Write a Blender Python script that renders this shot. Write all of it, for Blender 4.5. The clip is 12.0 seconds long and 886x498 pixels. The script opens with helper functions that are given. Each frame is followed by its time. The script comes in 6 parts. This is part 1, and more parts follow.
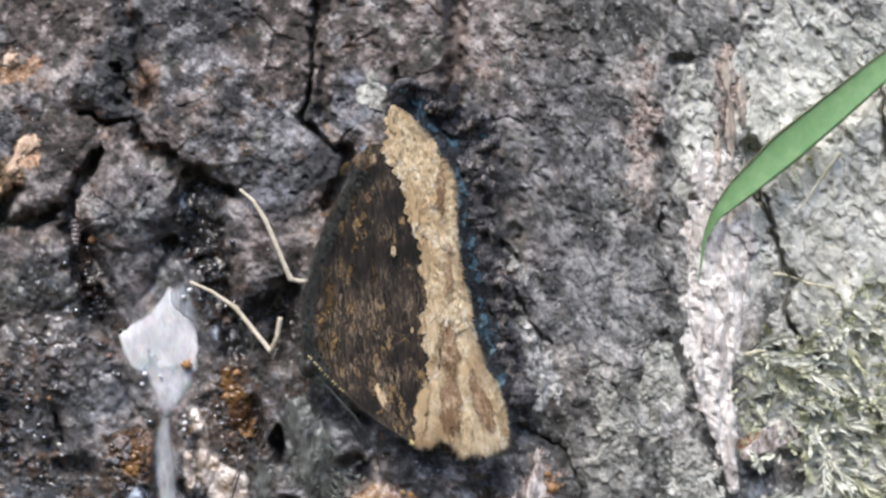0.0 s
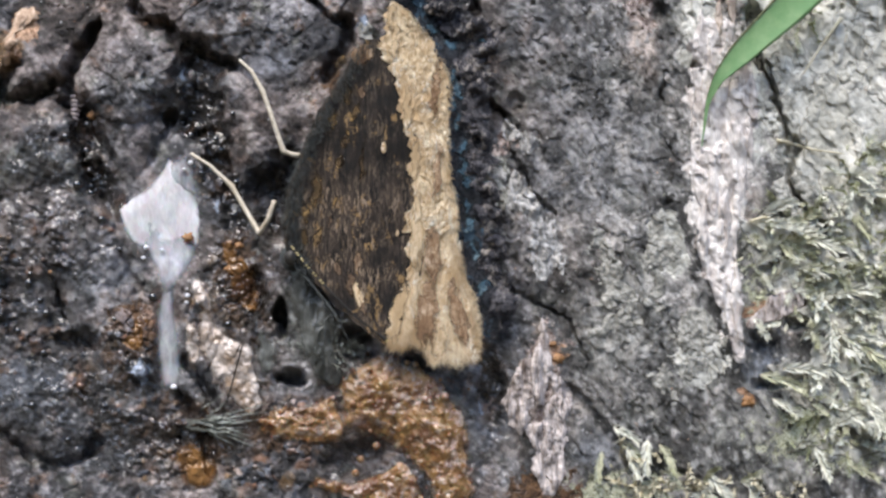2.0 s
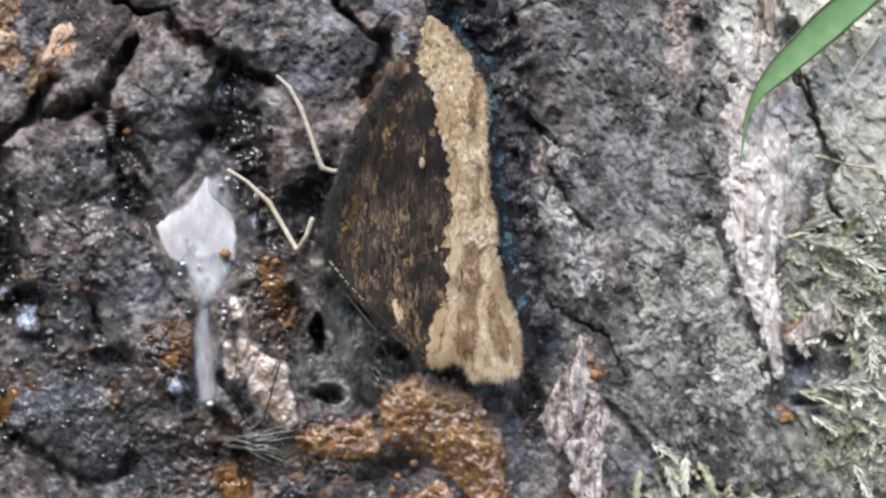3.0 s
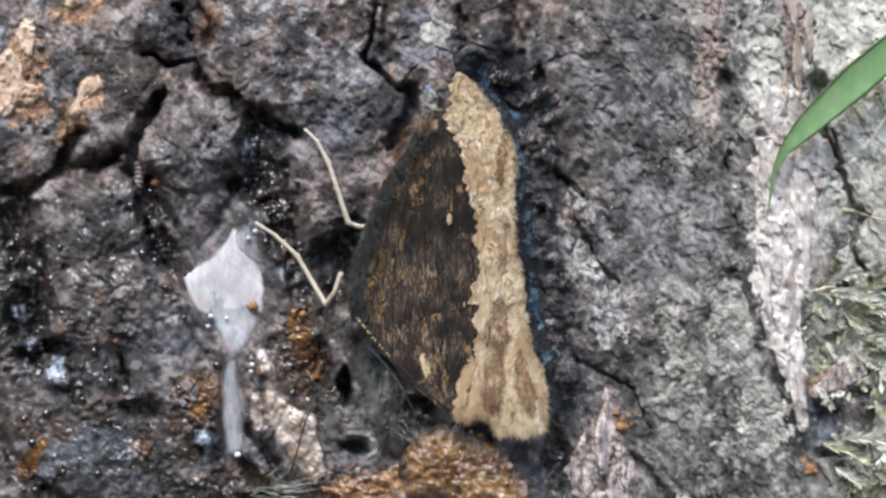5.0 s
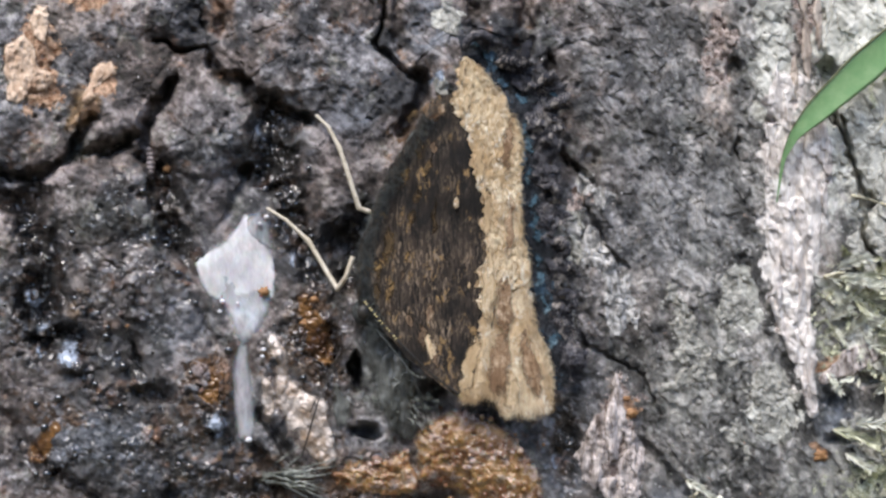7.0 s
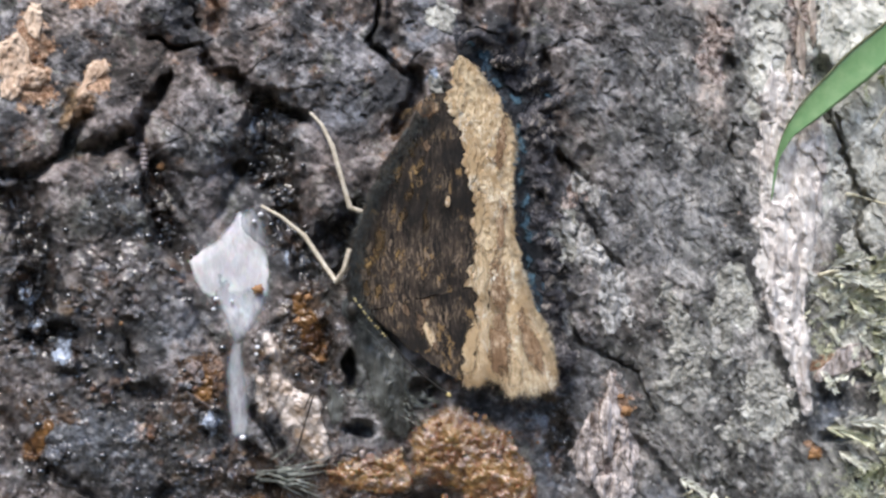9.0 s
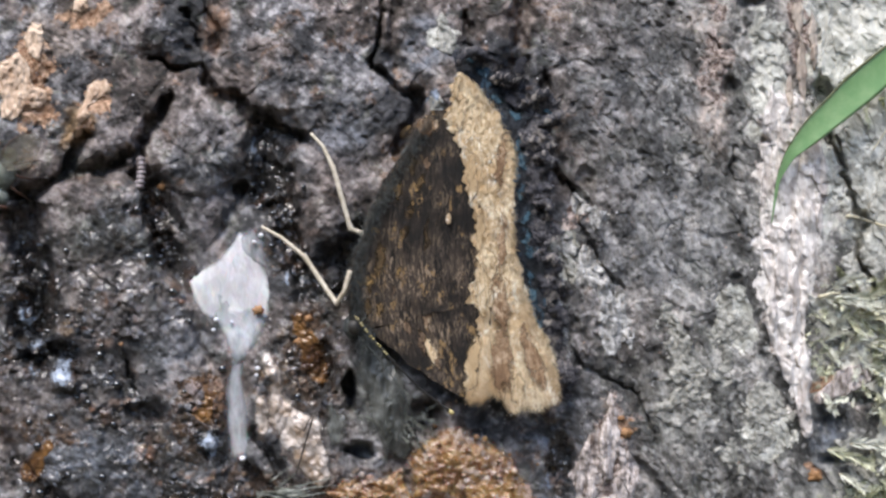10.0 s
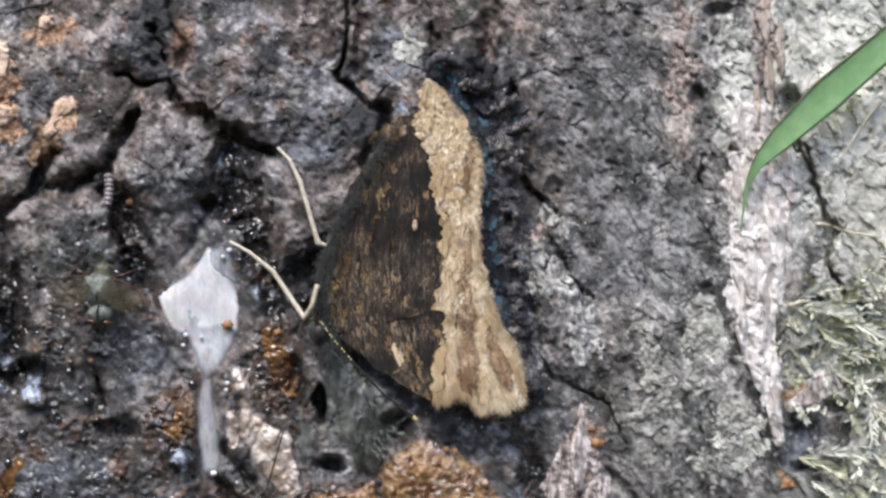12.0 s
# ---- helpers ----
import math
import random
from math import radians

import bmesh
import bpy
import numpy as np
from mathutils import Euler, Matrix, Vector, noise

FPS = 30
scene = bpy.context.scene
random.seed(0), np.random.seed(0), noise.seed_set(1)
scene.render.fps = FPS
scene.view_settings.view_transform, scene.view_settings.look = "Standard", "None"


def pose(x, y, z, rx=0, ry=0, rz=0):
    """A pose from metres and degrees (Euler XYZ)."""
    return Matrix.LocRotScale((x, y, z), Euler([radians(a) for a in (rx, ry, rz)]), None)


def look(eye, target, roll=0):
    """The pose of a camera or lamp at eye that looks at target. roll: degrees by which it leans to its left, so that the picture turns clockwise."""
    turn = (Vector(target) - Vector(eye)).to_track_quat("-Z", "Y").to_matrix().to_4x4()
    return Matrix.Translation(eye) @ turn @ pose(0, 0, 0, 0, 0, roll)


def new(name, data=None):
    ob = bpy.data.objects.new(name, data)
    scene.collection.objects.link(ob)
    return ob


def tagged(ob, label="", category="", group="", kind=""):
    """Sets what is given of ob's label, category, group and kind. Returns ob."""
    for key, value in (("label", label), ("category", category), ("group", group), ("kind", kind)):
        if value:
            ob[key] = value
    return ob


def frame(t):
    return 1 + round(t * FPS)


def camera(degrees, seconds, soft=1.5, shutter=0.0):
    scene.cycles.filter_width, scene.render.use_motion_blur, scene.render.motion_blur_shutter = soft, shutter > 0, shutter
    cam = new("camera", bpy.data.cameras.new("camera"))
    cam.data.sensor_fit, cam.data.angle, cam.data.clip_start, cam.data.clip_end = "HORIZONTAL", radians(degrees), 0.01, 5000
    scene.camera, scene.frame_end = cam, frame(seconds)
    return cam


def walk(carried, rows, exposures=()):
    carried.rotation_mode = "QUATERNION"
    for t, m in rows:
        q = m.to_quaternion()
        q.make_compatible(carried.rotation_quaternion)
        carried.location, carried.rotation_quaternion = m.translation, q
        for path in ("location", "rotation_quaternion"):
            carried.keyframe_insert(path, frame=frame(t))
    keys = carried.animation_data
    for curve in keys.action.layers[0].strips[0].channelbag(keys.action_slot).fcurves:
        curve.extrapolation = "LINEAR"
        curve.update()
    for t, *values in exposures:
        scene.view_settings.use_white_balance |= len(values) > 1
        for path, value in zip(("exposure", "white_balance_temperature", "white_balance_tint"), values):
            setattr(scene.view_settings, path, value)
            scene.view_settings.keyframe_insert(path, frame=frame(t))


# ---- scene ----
import functools

# ---------------------------------------------------------------- camera
cam = camera(50, 12.0, soft=2.6)
PATH = [
    (0, (0.00674, -0.11669, 0.35761), (0.00693, -0.01669, 0.35731), 0.512),
    (0.5, (0.01145, -0.11688, 0.35453), (0.01191, -0.01688, 0.35474), 0.395),
    (1, (0.00919, -0.11673, 0.35059), (0.00960, -0.01673, 0.35043), 0.331),
    (1.5, (0.00824, -0.11639, 0.34377), (0.00856, -0.01640, 0.34437), -0.008),
    (2, (0.00643, -0.11605, 0.34110), (0.00667, -0.01605, 0.34133), -0.269),
    (2.5, (0.00178, -0.11575, 0.34166), (0.00176, -0.01575, 0.34238), -0.341),
    (3, (0.00199, -0.11560, 0.34238), (0.00213, -0.01560, 0.34323), -0.281),
    (3.2, (0.00053, -0.11558, 0.34683), (0.00083, -0.01558, 0.34674), -0.240),
    (4.8, (-0.00115, -0.11562, 0.34906), (-0.00105, -0.01563, 0.34986), -0.066),
    (5, (-0.00095, -0.11590, 0.35079), (-0.00107, -0.01590, 0.34993), -0.084),
    (5.5, (0.00000, -0.11602, 0.35000), (-0.00000, -0.01602, 0.35000), -0.000),
    (6, (-0.00046, -0.11619, 0.34821), (-0.00050, -0.01619, 0.34841), 0.128),
    (6.5, (-0.00073, -0.11628, 0.34992), (-0.00061, -0.01628, 0.35007), 0.016),
    (7, (-0.00190, -0.11635, 0.34837), (-0.00231, -0.01635, 0.34809), -0.067),
    (7.2, (-0.00245, -0.11579, 0.34524), (-0.00231, -0.01580, 0.34676), -0.078),
    (8.8, (-0.00058, -0.11595, 0.34485), (-0.00066, -0.01595, 0.34547), -0.006),
    (9, (-0.00138, -0.11626, 0.34814), (-0.00164, -0.01626, 0.34783), -0.020),
    (9.5, (0.00005, -0.11634, 0.35142), (0.00005, -0.01634, 0.35113), 0.151),
    (10, (-0.00166, -0.11620, 0.35036), (-0.00173, -0.01620, 0.35036), 0.124),
    (10.5, (-0.00110, -0.11632, 0.35113), (-0.00131, -0.01632, 0.35065), 0.099),
    (11, (0.00025, -0.11628, 0.35076), (0.00018, -0.01628, 0.35078), -0.052),
    (11.5, (0.00069, -0.11627, 0.35172), (0.00064, -0.01627, 0.35153), -0.124),
    (12, (0.00248, -0.11609, 0.35205), (0.00214, -0.01609, 0.35188), -0.528),
]
EXPOSURES = [(0, 1.42), (1, 1.38), (2, 1.36), (3.2, 1.35), (5.5, 1.33), (7.2, 1.33), (9.5, 1.36), (12, 1.38)]
walk(cam, [(t, look(eye, target, lean)) for t, eye, target, lean in PATH], EXPOSURES)

# ---------------------------------------------------------------- light
world = bpy.data.worlds.new("overcast_sky")
scene.world = world
world.use_nodes = True
sky = world.node_tree.nodes.new("ShaderNodeTexSky")
sky.sky_type, sky.sun_disc = "NISHITA", False
SUN_UP, SUN_ROUND = 58, 200
sky.sun_elevation, sky.sun_rotation = radians(SUN_UP), radians(SUN_ROUND)
sky.air_density, sky.dust_density = 1.0, 1.0
background = world.node_tree.nodes["Background"]
background.inputs["Strength"].default_value = 0.15
world.node_tree.links.new(sky.outputs["Color"], background.inputs["Color"])

sun = new("sun", bpy.data.lights.new("sun", "SUN"))
sun.data.energy, sun.data.angle, sun.data.color = 1.7, radians(32), (1.0, 0.925, 0.83)
SUN_FROM = Vector((math.sin(radians(SUN_ROUND)) * math.cos(radians(SUN_UP)),
                   math.cos(radians(SUN_ROUND)) * math.cos(radians(SUN_UP)), math.sin(radians(SUN_UP))))
sun.matrix_world = look(SUN_FROM * 5, (0, 0, 0))

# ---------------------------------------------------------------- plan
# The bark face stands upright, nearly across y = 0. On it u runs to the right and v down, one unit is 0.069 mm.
UNIT, STAND = 6.9008e-05, 0.1160


def face(x, z):
    """The depth of the bark's mean plane."""
    return 0.02896 * x - 0.01104 * (z - 0.35)


def put(u, v, h=0.0):
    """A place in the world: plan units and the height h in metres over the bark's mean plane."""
    k = UNIT * (1 - h / STAND)
    x, z = (u - 784) * k, 0.35 + (441 - v) * k
    y = face(x, z)
    return x * (1 + y / STAND), y - h, 0.35 + (z - 0.35) * (1 + y / STAND)


# ---------------------------------------------------------------- noise
@functools.lru_cache(maxsize=None)
def table(seed, n):
    return np.random.RandomState(seed).rand(3, n, n)


def vnoise(u, v, size, seed):
    """Smooth noise between 0 and 1 over arrays of plan places."""
    grid = table(seed, 128)[0]
    a, b = np.asarray(u) / size + 400.3, np.asarray(v) / size + 400.7
    i, j = np.floor(a).astype(int), np.floor(b).astype(int)
    p, q = a - i, b - j
    p, q = p * p * (3 - 2 * p), q * q * (3 - 2 * q)
    i0, i1, j0, j1 = i % 128, (i + 1) % 128, j % 128, (j + 1) % 128
    return (grid[i0, j0] * (1 - p) + grid[i1, j0] * p) * (1 - q) + (grid[i0, j1] * (1 - p) + grid[i1, j1] * p) * q


def fbm(u, v, size, seed, octaves=4, gain=0.5):
    total, weight, amount = 0.0, 1.0, 0.0
    for n in range(octaves):
        total = total + weight * vnoise(u, v, size / 2**n, seed + 17 * n)
        amount, weight = amount + weight, weight * gain
    return total / amount


def cells(u, v, size, seed):
    """Distance to the nearest and to the second cell centre, in cells, and a number of the cell's own."""
    ox, oy, ids = table(seed, 64)
    a, b = np.asarray(u) / size + 300.0, np.asarray(v) / size + 300.0
    i, j = np.floor(a).astype(int), np.floor(b).astype(int)
    f1, f2, own = np.full(np.shape(a), 9.0), np.full(np.shape(a), 9.0), np.zeros(np.shape(a))
    for di in (-1, 0, 1):
        for dj in (-1, 0, 1):
            ci, cj = i + di, j + dj
            d = np.hypot(ci + ox[ci % 64, cj % 64] - a, cj + oy[ci % 64, cj % 64] - b)
            f2 = np.minimum(f2, np.maximum(f1, d))
            own = np.where(d < f1, ids[ci % 64, cj % 64], own)
            f1 = np.minimum(f1, d)
    return f1, f2, own


def step(x, a, b):
    k = np.clip((x - a) / (b - a), 0, 1)
    return k * k * (3 - 2 * k)


def along(u, v, line):
    """Distance from plan places to a polyline."""
    best = np.full(np.shape(u), 1e9)
    for (a, b), (c, d) in zip(line, line[1:]):
        k = np.clip(((u - a) * (c - a) + (v - b) * (d - b)) / ((c - a) ** 2 + (d - b) ** 2), 0, 1)
        best = np.minimum(best, np.hypot(u - a - k * (c - a), v - b - k * (d - b)))
    return best


def blob(u, v, cu, cv, ru, rv, lean=0, soft=0.5):
    """A soft ellipse, 1 inside."""
    c, s = math.cos(radians(lean)), math.sin(radians(lean))
    p, q = (u - cu) * c + (v - cv) * s, -(u - cu) * s + (v - cv) * c
    return 1 - step(np.hypot(p / ru, q / rv), 1 - soft, 1 + soft)


# ---------------------------------------------------------------- the bark's relief
# each crack: its line, half width, depth in mm
CRACKS_TOP = [
    ([(335, 132), (352, 152), (396, 170), (412, 204), (452, 216), (505, 240)], 12, 3.0),
    ([(240, 103), (262, 112), (284, 120), (326, 110), (338, 130)], 4, 1.3),
    ([(300, 14), (318, 60), (326, 105)], 3, 0.6),
    ([(322, -110), (330, -40), (345, 10), (356, 55), (352, 90)], 6, 0.9),
    ([(655, -120), (650, -20), (640, 62), (632, 112), (668, 136), (704, 172)], 5, 2.0),
    ([(672, -100), (668, 20), (676, 110)], 13, 1.0),
    ([(704, 160), (716, 178), (702, 215), (676, 262)], 9, 2.2),
    ([(905, -170), (900, -30), (892, 80), (880, 150)], 17, 2.6),
    ([(800, 20), (795, 70), (812, 100)], 5, 1.0),
]
CRACKS_UPPER_LEFT = [
    ([(272, 160), (256, 192), (236, 226), (220, 258), (214, 300), (236, 322)], 9, 2.8),
    ([(218, 262), (196, 272), (176, 284), (150, 292), (112, 298)], 9, 2.4),
    ([(122, 232), (104, 262), (94, 300), (70, 322), (30, 338), (-60, 336)], 10, 2.4),
]
CRACKS_LEFT = [
    ([(246, 330), (252, 385), (272, 440), (300, 478), (322, 500)], 23, 2.6),
    ([(398, 330), (385, 380), (365, 425), (330, 470), (296, 466)], 8, 2.4),
    ([(440, 215), (452, 262), (450, 310), (440, 350)], 28, 2.4),
    ([(472, 300), (480, 350), (478, 400), (500, 450), (520, 520)], 20, 1.3),
    ([(-60, 370), (15, 390), (20, 440), (50, 480), (52, 560), (40, 620), (90, 625)], 24, 2.3),
]
CRACKS_LOW = [
    ([(612, 410), (596, 450), (585, 520)], 22, 2.6),
    ([(-60, 740), (20, 830), (95, 884), (185, 944), (245, 934), (272, 905)], 8, 1.6),
    ([(425, 765), (460, 804), (488, 850)], 9, 2.2),
    ([(195, 640), (206, 664), (216, 682)], 3, 1.0),
    ([(300, 500), (316, 540), (330, 600), (345, 640)], 8, 1.0),
    ([(400, 815), (450, 870), (470, 960)], 8, 1.2),
]
CRACKS_RIGHT = [
    ([(948, 282), (975, 318), (1012, 352)], 7, 1.6),
    ([(985, 335), (1005, 400), (1040, 460), (1078, 505)], 4, 1.0),
    ([(966, 495), (982, 590), (1008, 648), (1060, 668), (1105, 692), (1130, 760)], 4, 0.8),
    ([(1100, 815), (1140, 850), (1180, 914), (1215, 950), (1300, 960)], 9, 1.2),
    ([(1425, 150), (1440, 225), (1482, 330), (1500, 410), (1495, 450), (1545, 530), (1600, 600)], 5, 2.4),
    ([(1456, 235), (1470, 280), (1476, 320)], 4, 1.2),
    ([(1655, 0), (1662, 90), (1674, 175)], 6, 2.0),
    ([(1600, 880), (1620, 920), (1640, 960)], 16, 1.6),
]
CRACKS = CRACKS_TOP + CRACKS_UPPER_LEFT + CRACKS_LEFT + CRACKS_LOW + CRACKS_RIGHT
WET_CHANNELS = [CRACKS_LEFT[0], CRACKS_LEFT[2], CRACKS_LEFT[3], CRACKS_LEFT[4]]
# each hole: place, radii, depth in mm
HOLES_LEFT = [
    (592, 686, 14, 36, 5.0), (728, 735, 34, 30, 4.5), (612, 796, 30, 16, 4.6), (730, 938, 62, 38, 2.2), (20, 385, 30, 48, 2.6), (28, 560, 36, 60, 2.2), (95, 625, 26, 16, 1.6),
    (262, 350, 20, 40, 2.2), (462, 255, 34, 30, 2.4), (575, 470, 40, 50, 2.4), (800, 44, 12, 18, 1.4), (145, 294, 34, 12, 2.2), (222, 305, 18, 18, 2.6), (235, 728, 44, 20, 1.8), (299, 17, 9, 9, 1.6),
    (550, 640, 16, 40, 1.3), (338, -50, 16, 34, 1.8),
]
HOLES_RIGHT = [
    (1430, 160, 16, 28, 2.4), (1505, 392, 14, 24, 2.6), (1540, 535, 20, 26, 1.8), (1445, 738, 26, 26, 1.6), (1462, 802, 40, 14, 1.8), (1512, 700, 34, 10, 1.6), (1268, 152, 15, 24, 1.3),
    (1328, 244, 11, 7, 1.4), (1272, 285, 6, 28, 1.4), (1305, -4, 24, 16, 1.4), (1010, 310, 16, 20, 1.0), (940, 150, 12, 30, 1.6), (968, 830, 24, 60, 1.0),
]
HOLES = HOLES_LEFT + HOLES_RIGHT
# the pale strip: place and half width
STRIP = [(1415, -200, 40), (1402, 60, 44), (1366, 200, 44), (1380, 320, 62), (1376, 450, 58), (1366, 560, 36), (1386, 650, 22), (1407, 760, 12)]


def strip_reach(u, v):
    """Distance from the pale strip's middle line, in its own half widths."""
    middle, half = knots([(b, a) for a, b, _ in STRIP], v), knots([(b, w) for _, b, w in STRIP], v)
    return np.abs(u - middle) / half + np.clip((v - 750) / 20, 0, 9)


def crack_depth(u, v):
    """How deep the cracks and holes go, in mm, and the distance to the nearest crack."""
    wu = u + 20 * (fbm(u, v, 46, 5, 4, 0.6) - 0.5) + 9 * (vnoise(u, v, 12, 6) - 0.5)
    wv = v + 20 * (fbm(u, v, 46, 7, 4, 0.6) - 0.5) + 9 * (vnoise(u, v, 12, 8) - 0.5)
    wide = 0.35 + 0.75 * vnoise(u, v, 45, 41) + 0.55 * vnoise(u, v, 17, 43)
    lip = 1.1 + 0.9 * vnoise(u, v, 30, 45)
    deep, near = np.zeros(np.shape(u)), np.full(np.shape(u), 1e9)
    for line, width, depth in CRACKS:
        d = along(wu, wv, line)
        near = np.minimum(near, d)
        deep = np.maximum(deep, depth * (1 - step(d, 0.35 * width * wide, lip * width * wide)))
    for cu, cv, ru, rv, depth in HOLES:
        d = np.hypot((wu - cu) / ru, (wv - cv) / rv)
        deep = np.maximum(deep, depth * (1 - step(d, 0.45, 1.25)))
    return deep, near


DOMES = [  # rounded plates: place, radii, rise in mm
    (322, 232, 98, 112, 1.7), (135, 378, 125, 82, 1.2), (158, 228, 62, 56, 1.1), (495, 110, 140, 120, 0.9), (205, 560, 130, 110, 0.8), (120, 690, 90, 60, 0.7),
    (140, 850, 130, 90, 0.9), (345, 385, 44, 80, 0.8), (560, 300, 90, 110, 0.8), (230, 50, 80, 50, 0.7), (800, 130, 90, 90, 0.5), (270, 690, 70, 60, 0.6),
]


LEDGES = [  # small wet ledges that face the sky: place, half sizes, rise in mm
    (38, 608, 24, 15, 1.1), (86, 662, 26, 26, 1.9), (112, 640, 20, 12, 0.9), (18, 548, 18, 14, 1.1), (205, 585, 16, 10, 0.7), (215, 700, 18, 12, 0.8), (430, 272, 16, 20, 1.2),
    (258, 395, 12, 14, 0.9), (455, 335, 18, 16, 1.0), (345, 778, 22, 14, 1.0), (470, 380, 16, 20, 1.0), (950, 720, 12, 16, 1.0), (965, 800, 10, 16, 1.0), (60, 840, 22, 24, 1.0),
    (330, 850, 16, 14, 0.8), (415, 868, 14, 12, 0.8), (452, 645, 12, 18, 1.0), (430, 410, 16, 12, 0.8),
]


def soaked_shade(u, v):
    """Where sap stands in channels and pockets, and near-black shade is painted with it."""
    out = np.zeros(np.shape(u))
    # the pocket at 590, 470 stands for the shade left of the wing
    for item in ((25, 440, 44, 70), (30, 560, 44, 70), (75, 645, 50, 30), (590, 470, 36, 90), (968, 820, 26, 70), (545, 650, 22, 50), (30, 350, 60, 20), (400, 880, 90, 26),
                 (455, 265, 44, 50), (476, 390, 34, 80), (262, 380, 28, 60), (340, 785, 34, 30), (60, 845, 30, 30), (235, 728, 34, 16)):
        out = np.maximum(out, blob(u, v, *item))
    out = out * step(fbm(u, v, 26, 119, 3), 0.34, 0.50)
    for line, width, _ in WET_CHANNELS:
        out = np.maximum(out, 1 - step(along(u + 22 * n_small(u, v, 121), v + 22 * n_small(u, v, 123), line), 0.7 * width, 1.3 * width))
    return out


def mush(u, v):
    """Wet crumbs of bark and sap stuck together: how much of them, how near a crumb's middle, and a number of the crumb's own."""
    out = np.zeros(np.shape(u))
    for item in ((330, 720, 50, 70), (445, 655, 24, 50), (512, 610, 36, 80), (545, 670, 26, 60), (340, 860, 150, 50), (600, 856, 80, 28), (160, 715, 70, 40), (30, 580, 50, 110), (475, 410, 34, 100), (262, 400, 24, 70), (300, 510, 34, 34),
                 (250, 800, 36, 60), (420, 940, 170, 60), (570, 950, 100, 50), (968, 810, 26, 80), (140, 560, 80, 60)):
        out = np.maximum(out, blob(u, v, *item))
    wu, wv = u + 14 * (fbm(u, v, 16, 151, 3, 0.6) - 0.5), v + 14 * (fbm(u, v, 16, 153, 3, 0.6) - 0.5)
    f1, _, own = cells(wu, wv * 1.2, 13, 155)
    g1, _, big = cells(wu * 0.9, wv, 24, 157)
    large = big > 0.62
    near, own = np.where(large, g1 * 0.8, f1), np.where(large, (big - 0.62) / 0.38, own)
    return out * step(fbm(u, v, 40, 159, 3), 0.34, 0.50), 1 - step(near, 0.35, 0.68), own


def relief(u, v):
    """The bark's height in mm over its mean plane."""
    deep, near = crack_depth(u, v)
    m = fbm(u, v, 120, 53, 3) - 0.5
    right = step(u + 160 * m, 880, 1080)
    left = 1 - right
    wu = u + 16 * (fbm(u, v, 50, 15, 3) - 0.5) + 6 * (vnoise(u, v, 9, 16) - 0.5)
    wv = v + 16 * (fbm(u, v, 50, 17, 3) - 0.5) + 6 * (vnoise(u, v, 9, 18) - 0.5)
    h = 1.0 * (fbm(u, v, 330, 11, 3) - 0.5) + (0.9 * left + 0.35) * (1 - np.exp(-near / 40)) - 0.7
    # rough plates where it is wet, with hair cracks
    f1, f2, own = cells(wu, wv, 92, 71)
    h = h + left * (0.35 * (own - 0.5) - 0.2 * (1 - step(f2 - f1, 0.01, 0.06)) * step(fbm(u, v, 90, 73, 2), 0.58, 0.66))
    ridge = 1 - np.abs(2 * fbm(wu, wv, 46, 31, 4, 0.62) - 1)
    h = h + left * 0.55 * (ridge - 0.8) + left * 1.2 * (fbm(u, v, 70, 76, 3, 0.5) - 0.5) + left * 0.45 * (fbm(u, v, 20, 75, 3, 0.6) - 0.5)
    for cu, cv, ru, rv, rise in DOMES:
        d = np.hypot((wu - cu) / ru, (wv - cv) / rv)
        h = h + rise * (np.sqrt(np.clip(1 - d * d, 0, 1)) if rise > 1 else np.clip(1 - d * d, 0, 1))
    # beaded skin where sap stands in the channels
    drench = soaked_shade(u, v)
    f1, f2, own = cells(wu, wv * 0.7, 19, 91)
    h = h + drench * (0.8 * (0.5 - f1) + 0.5 * (own - 0.5) + 1.4 * (fbm(u, v * 0.7, 34, 93, 3) - 0.5))
    for cu, cv, ru, rv, rise in LEDGES:
        p, q = (wu - cu) / ru, (wv - cv) / rv
        h = h + rise * step(q, -1.1, 0.8) * (1 - step(q, 0.85, 1.25)) * (1 - step(np.abs(p), 0.6, 1.2))
    amount, near_it, own = mush(u, v)
    h = h + amount * (0.48 * (near_it - 0.4) * (0.4 + own))
    # leaning flakes where it is dry
    gu, gv = wu * 0.94 - wv * 0.34, wu * 0.34 + wv * 0.94
    f1, f2, own = cells(gu, gv * 0.55, 30, 81)
    h = h + right * (0.55 * (own - 0.5) * (1 - 0.6 * step(f1, 0.3, 0.8)) * step(fbm(u, v, 80, 88, 2), 0.4, 0.6))
    f1, f2, own = cells(gu, gv * 0.7, 13, 83)
    h = h + right * step(fbm(u, v, 60, 86, 2), 0.3, 0.6) * (0.34 * (own - 0.5)) + right * 0.85 * (0.8 - np.abs(2 * fbm(gu, gv * 0.45, 44, 21, 4, 0.62) - 1))
    h = h + 1.6 * blob(u, v, 1010, 500, 60, 190, 8) * (0.75 - np.abs(2 * fbm(gu, gv * 0.55, 40, 89, 4, 0.6) - 1))
    # pits and grains
    f1, f2, own = cells(wu, wv, 9, 35)
    calm = 1 - 0.6 * step(u + 120 * m, 1280, 1380)
    h = h + calm * ((0.24 - 0.08 * left) * (0.55 - f1) * step(fbm(u, v, 45, 38, 3), 0.35, 0.65) + 0.16 * (vnoise(u, v, 5.5, 37) - 0.5))
    h = h + (1 - calm) * 0.7 * (fbm(u, v * 0.6, 34, 40, 3) - 0.5)
    f1, f2, own = cells(wu, wv, 24, 39)
    h = h - 0.4 * (1 - step(f1, 0.10, 0.32)) * (own > 0.93)
    h = h - deep
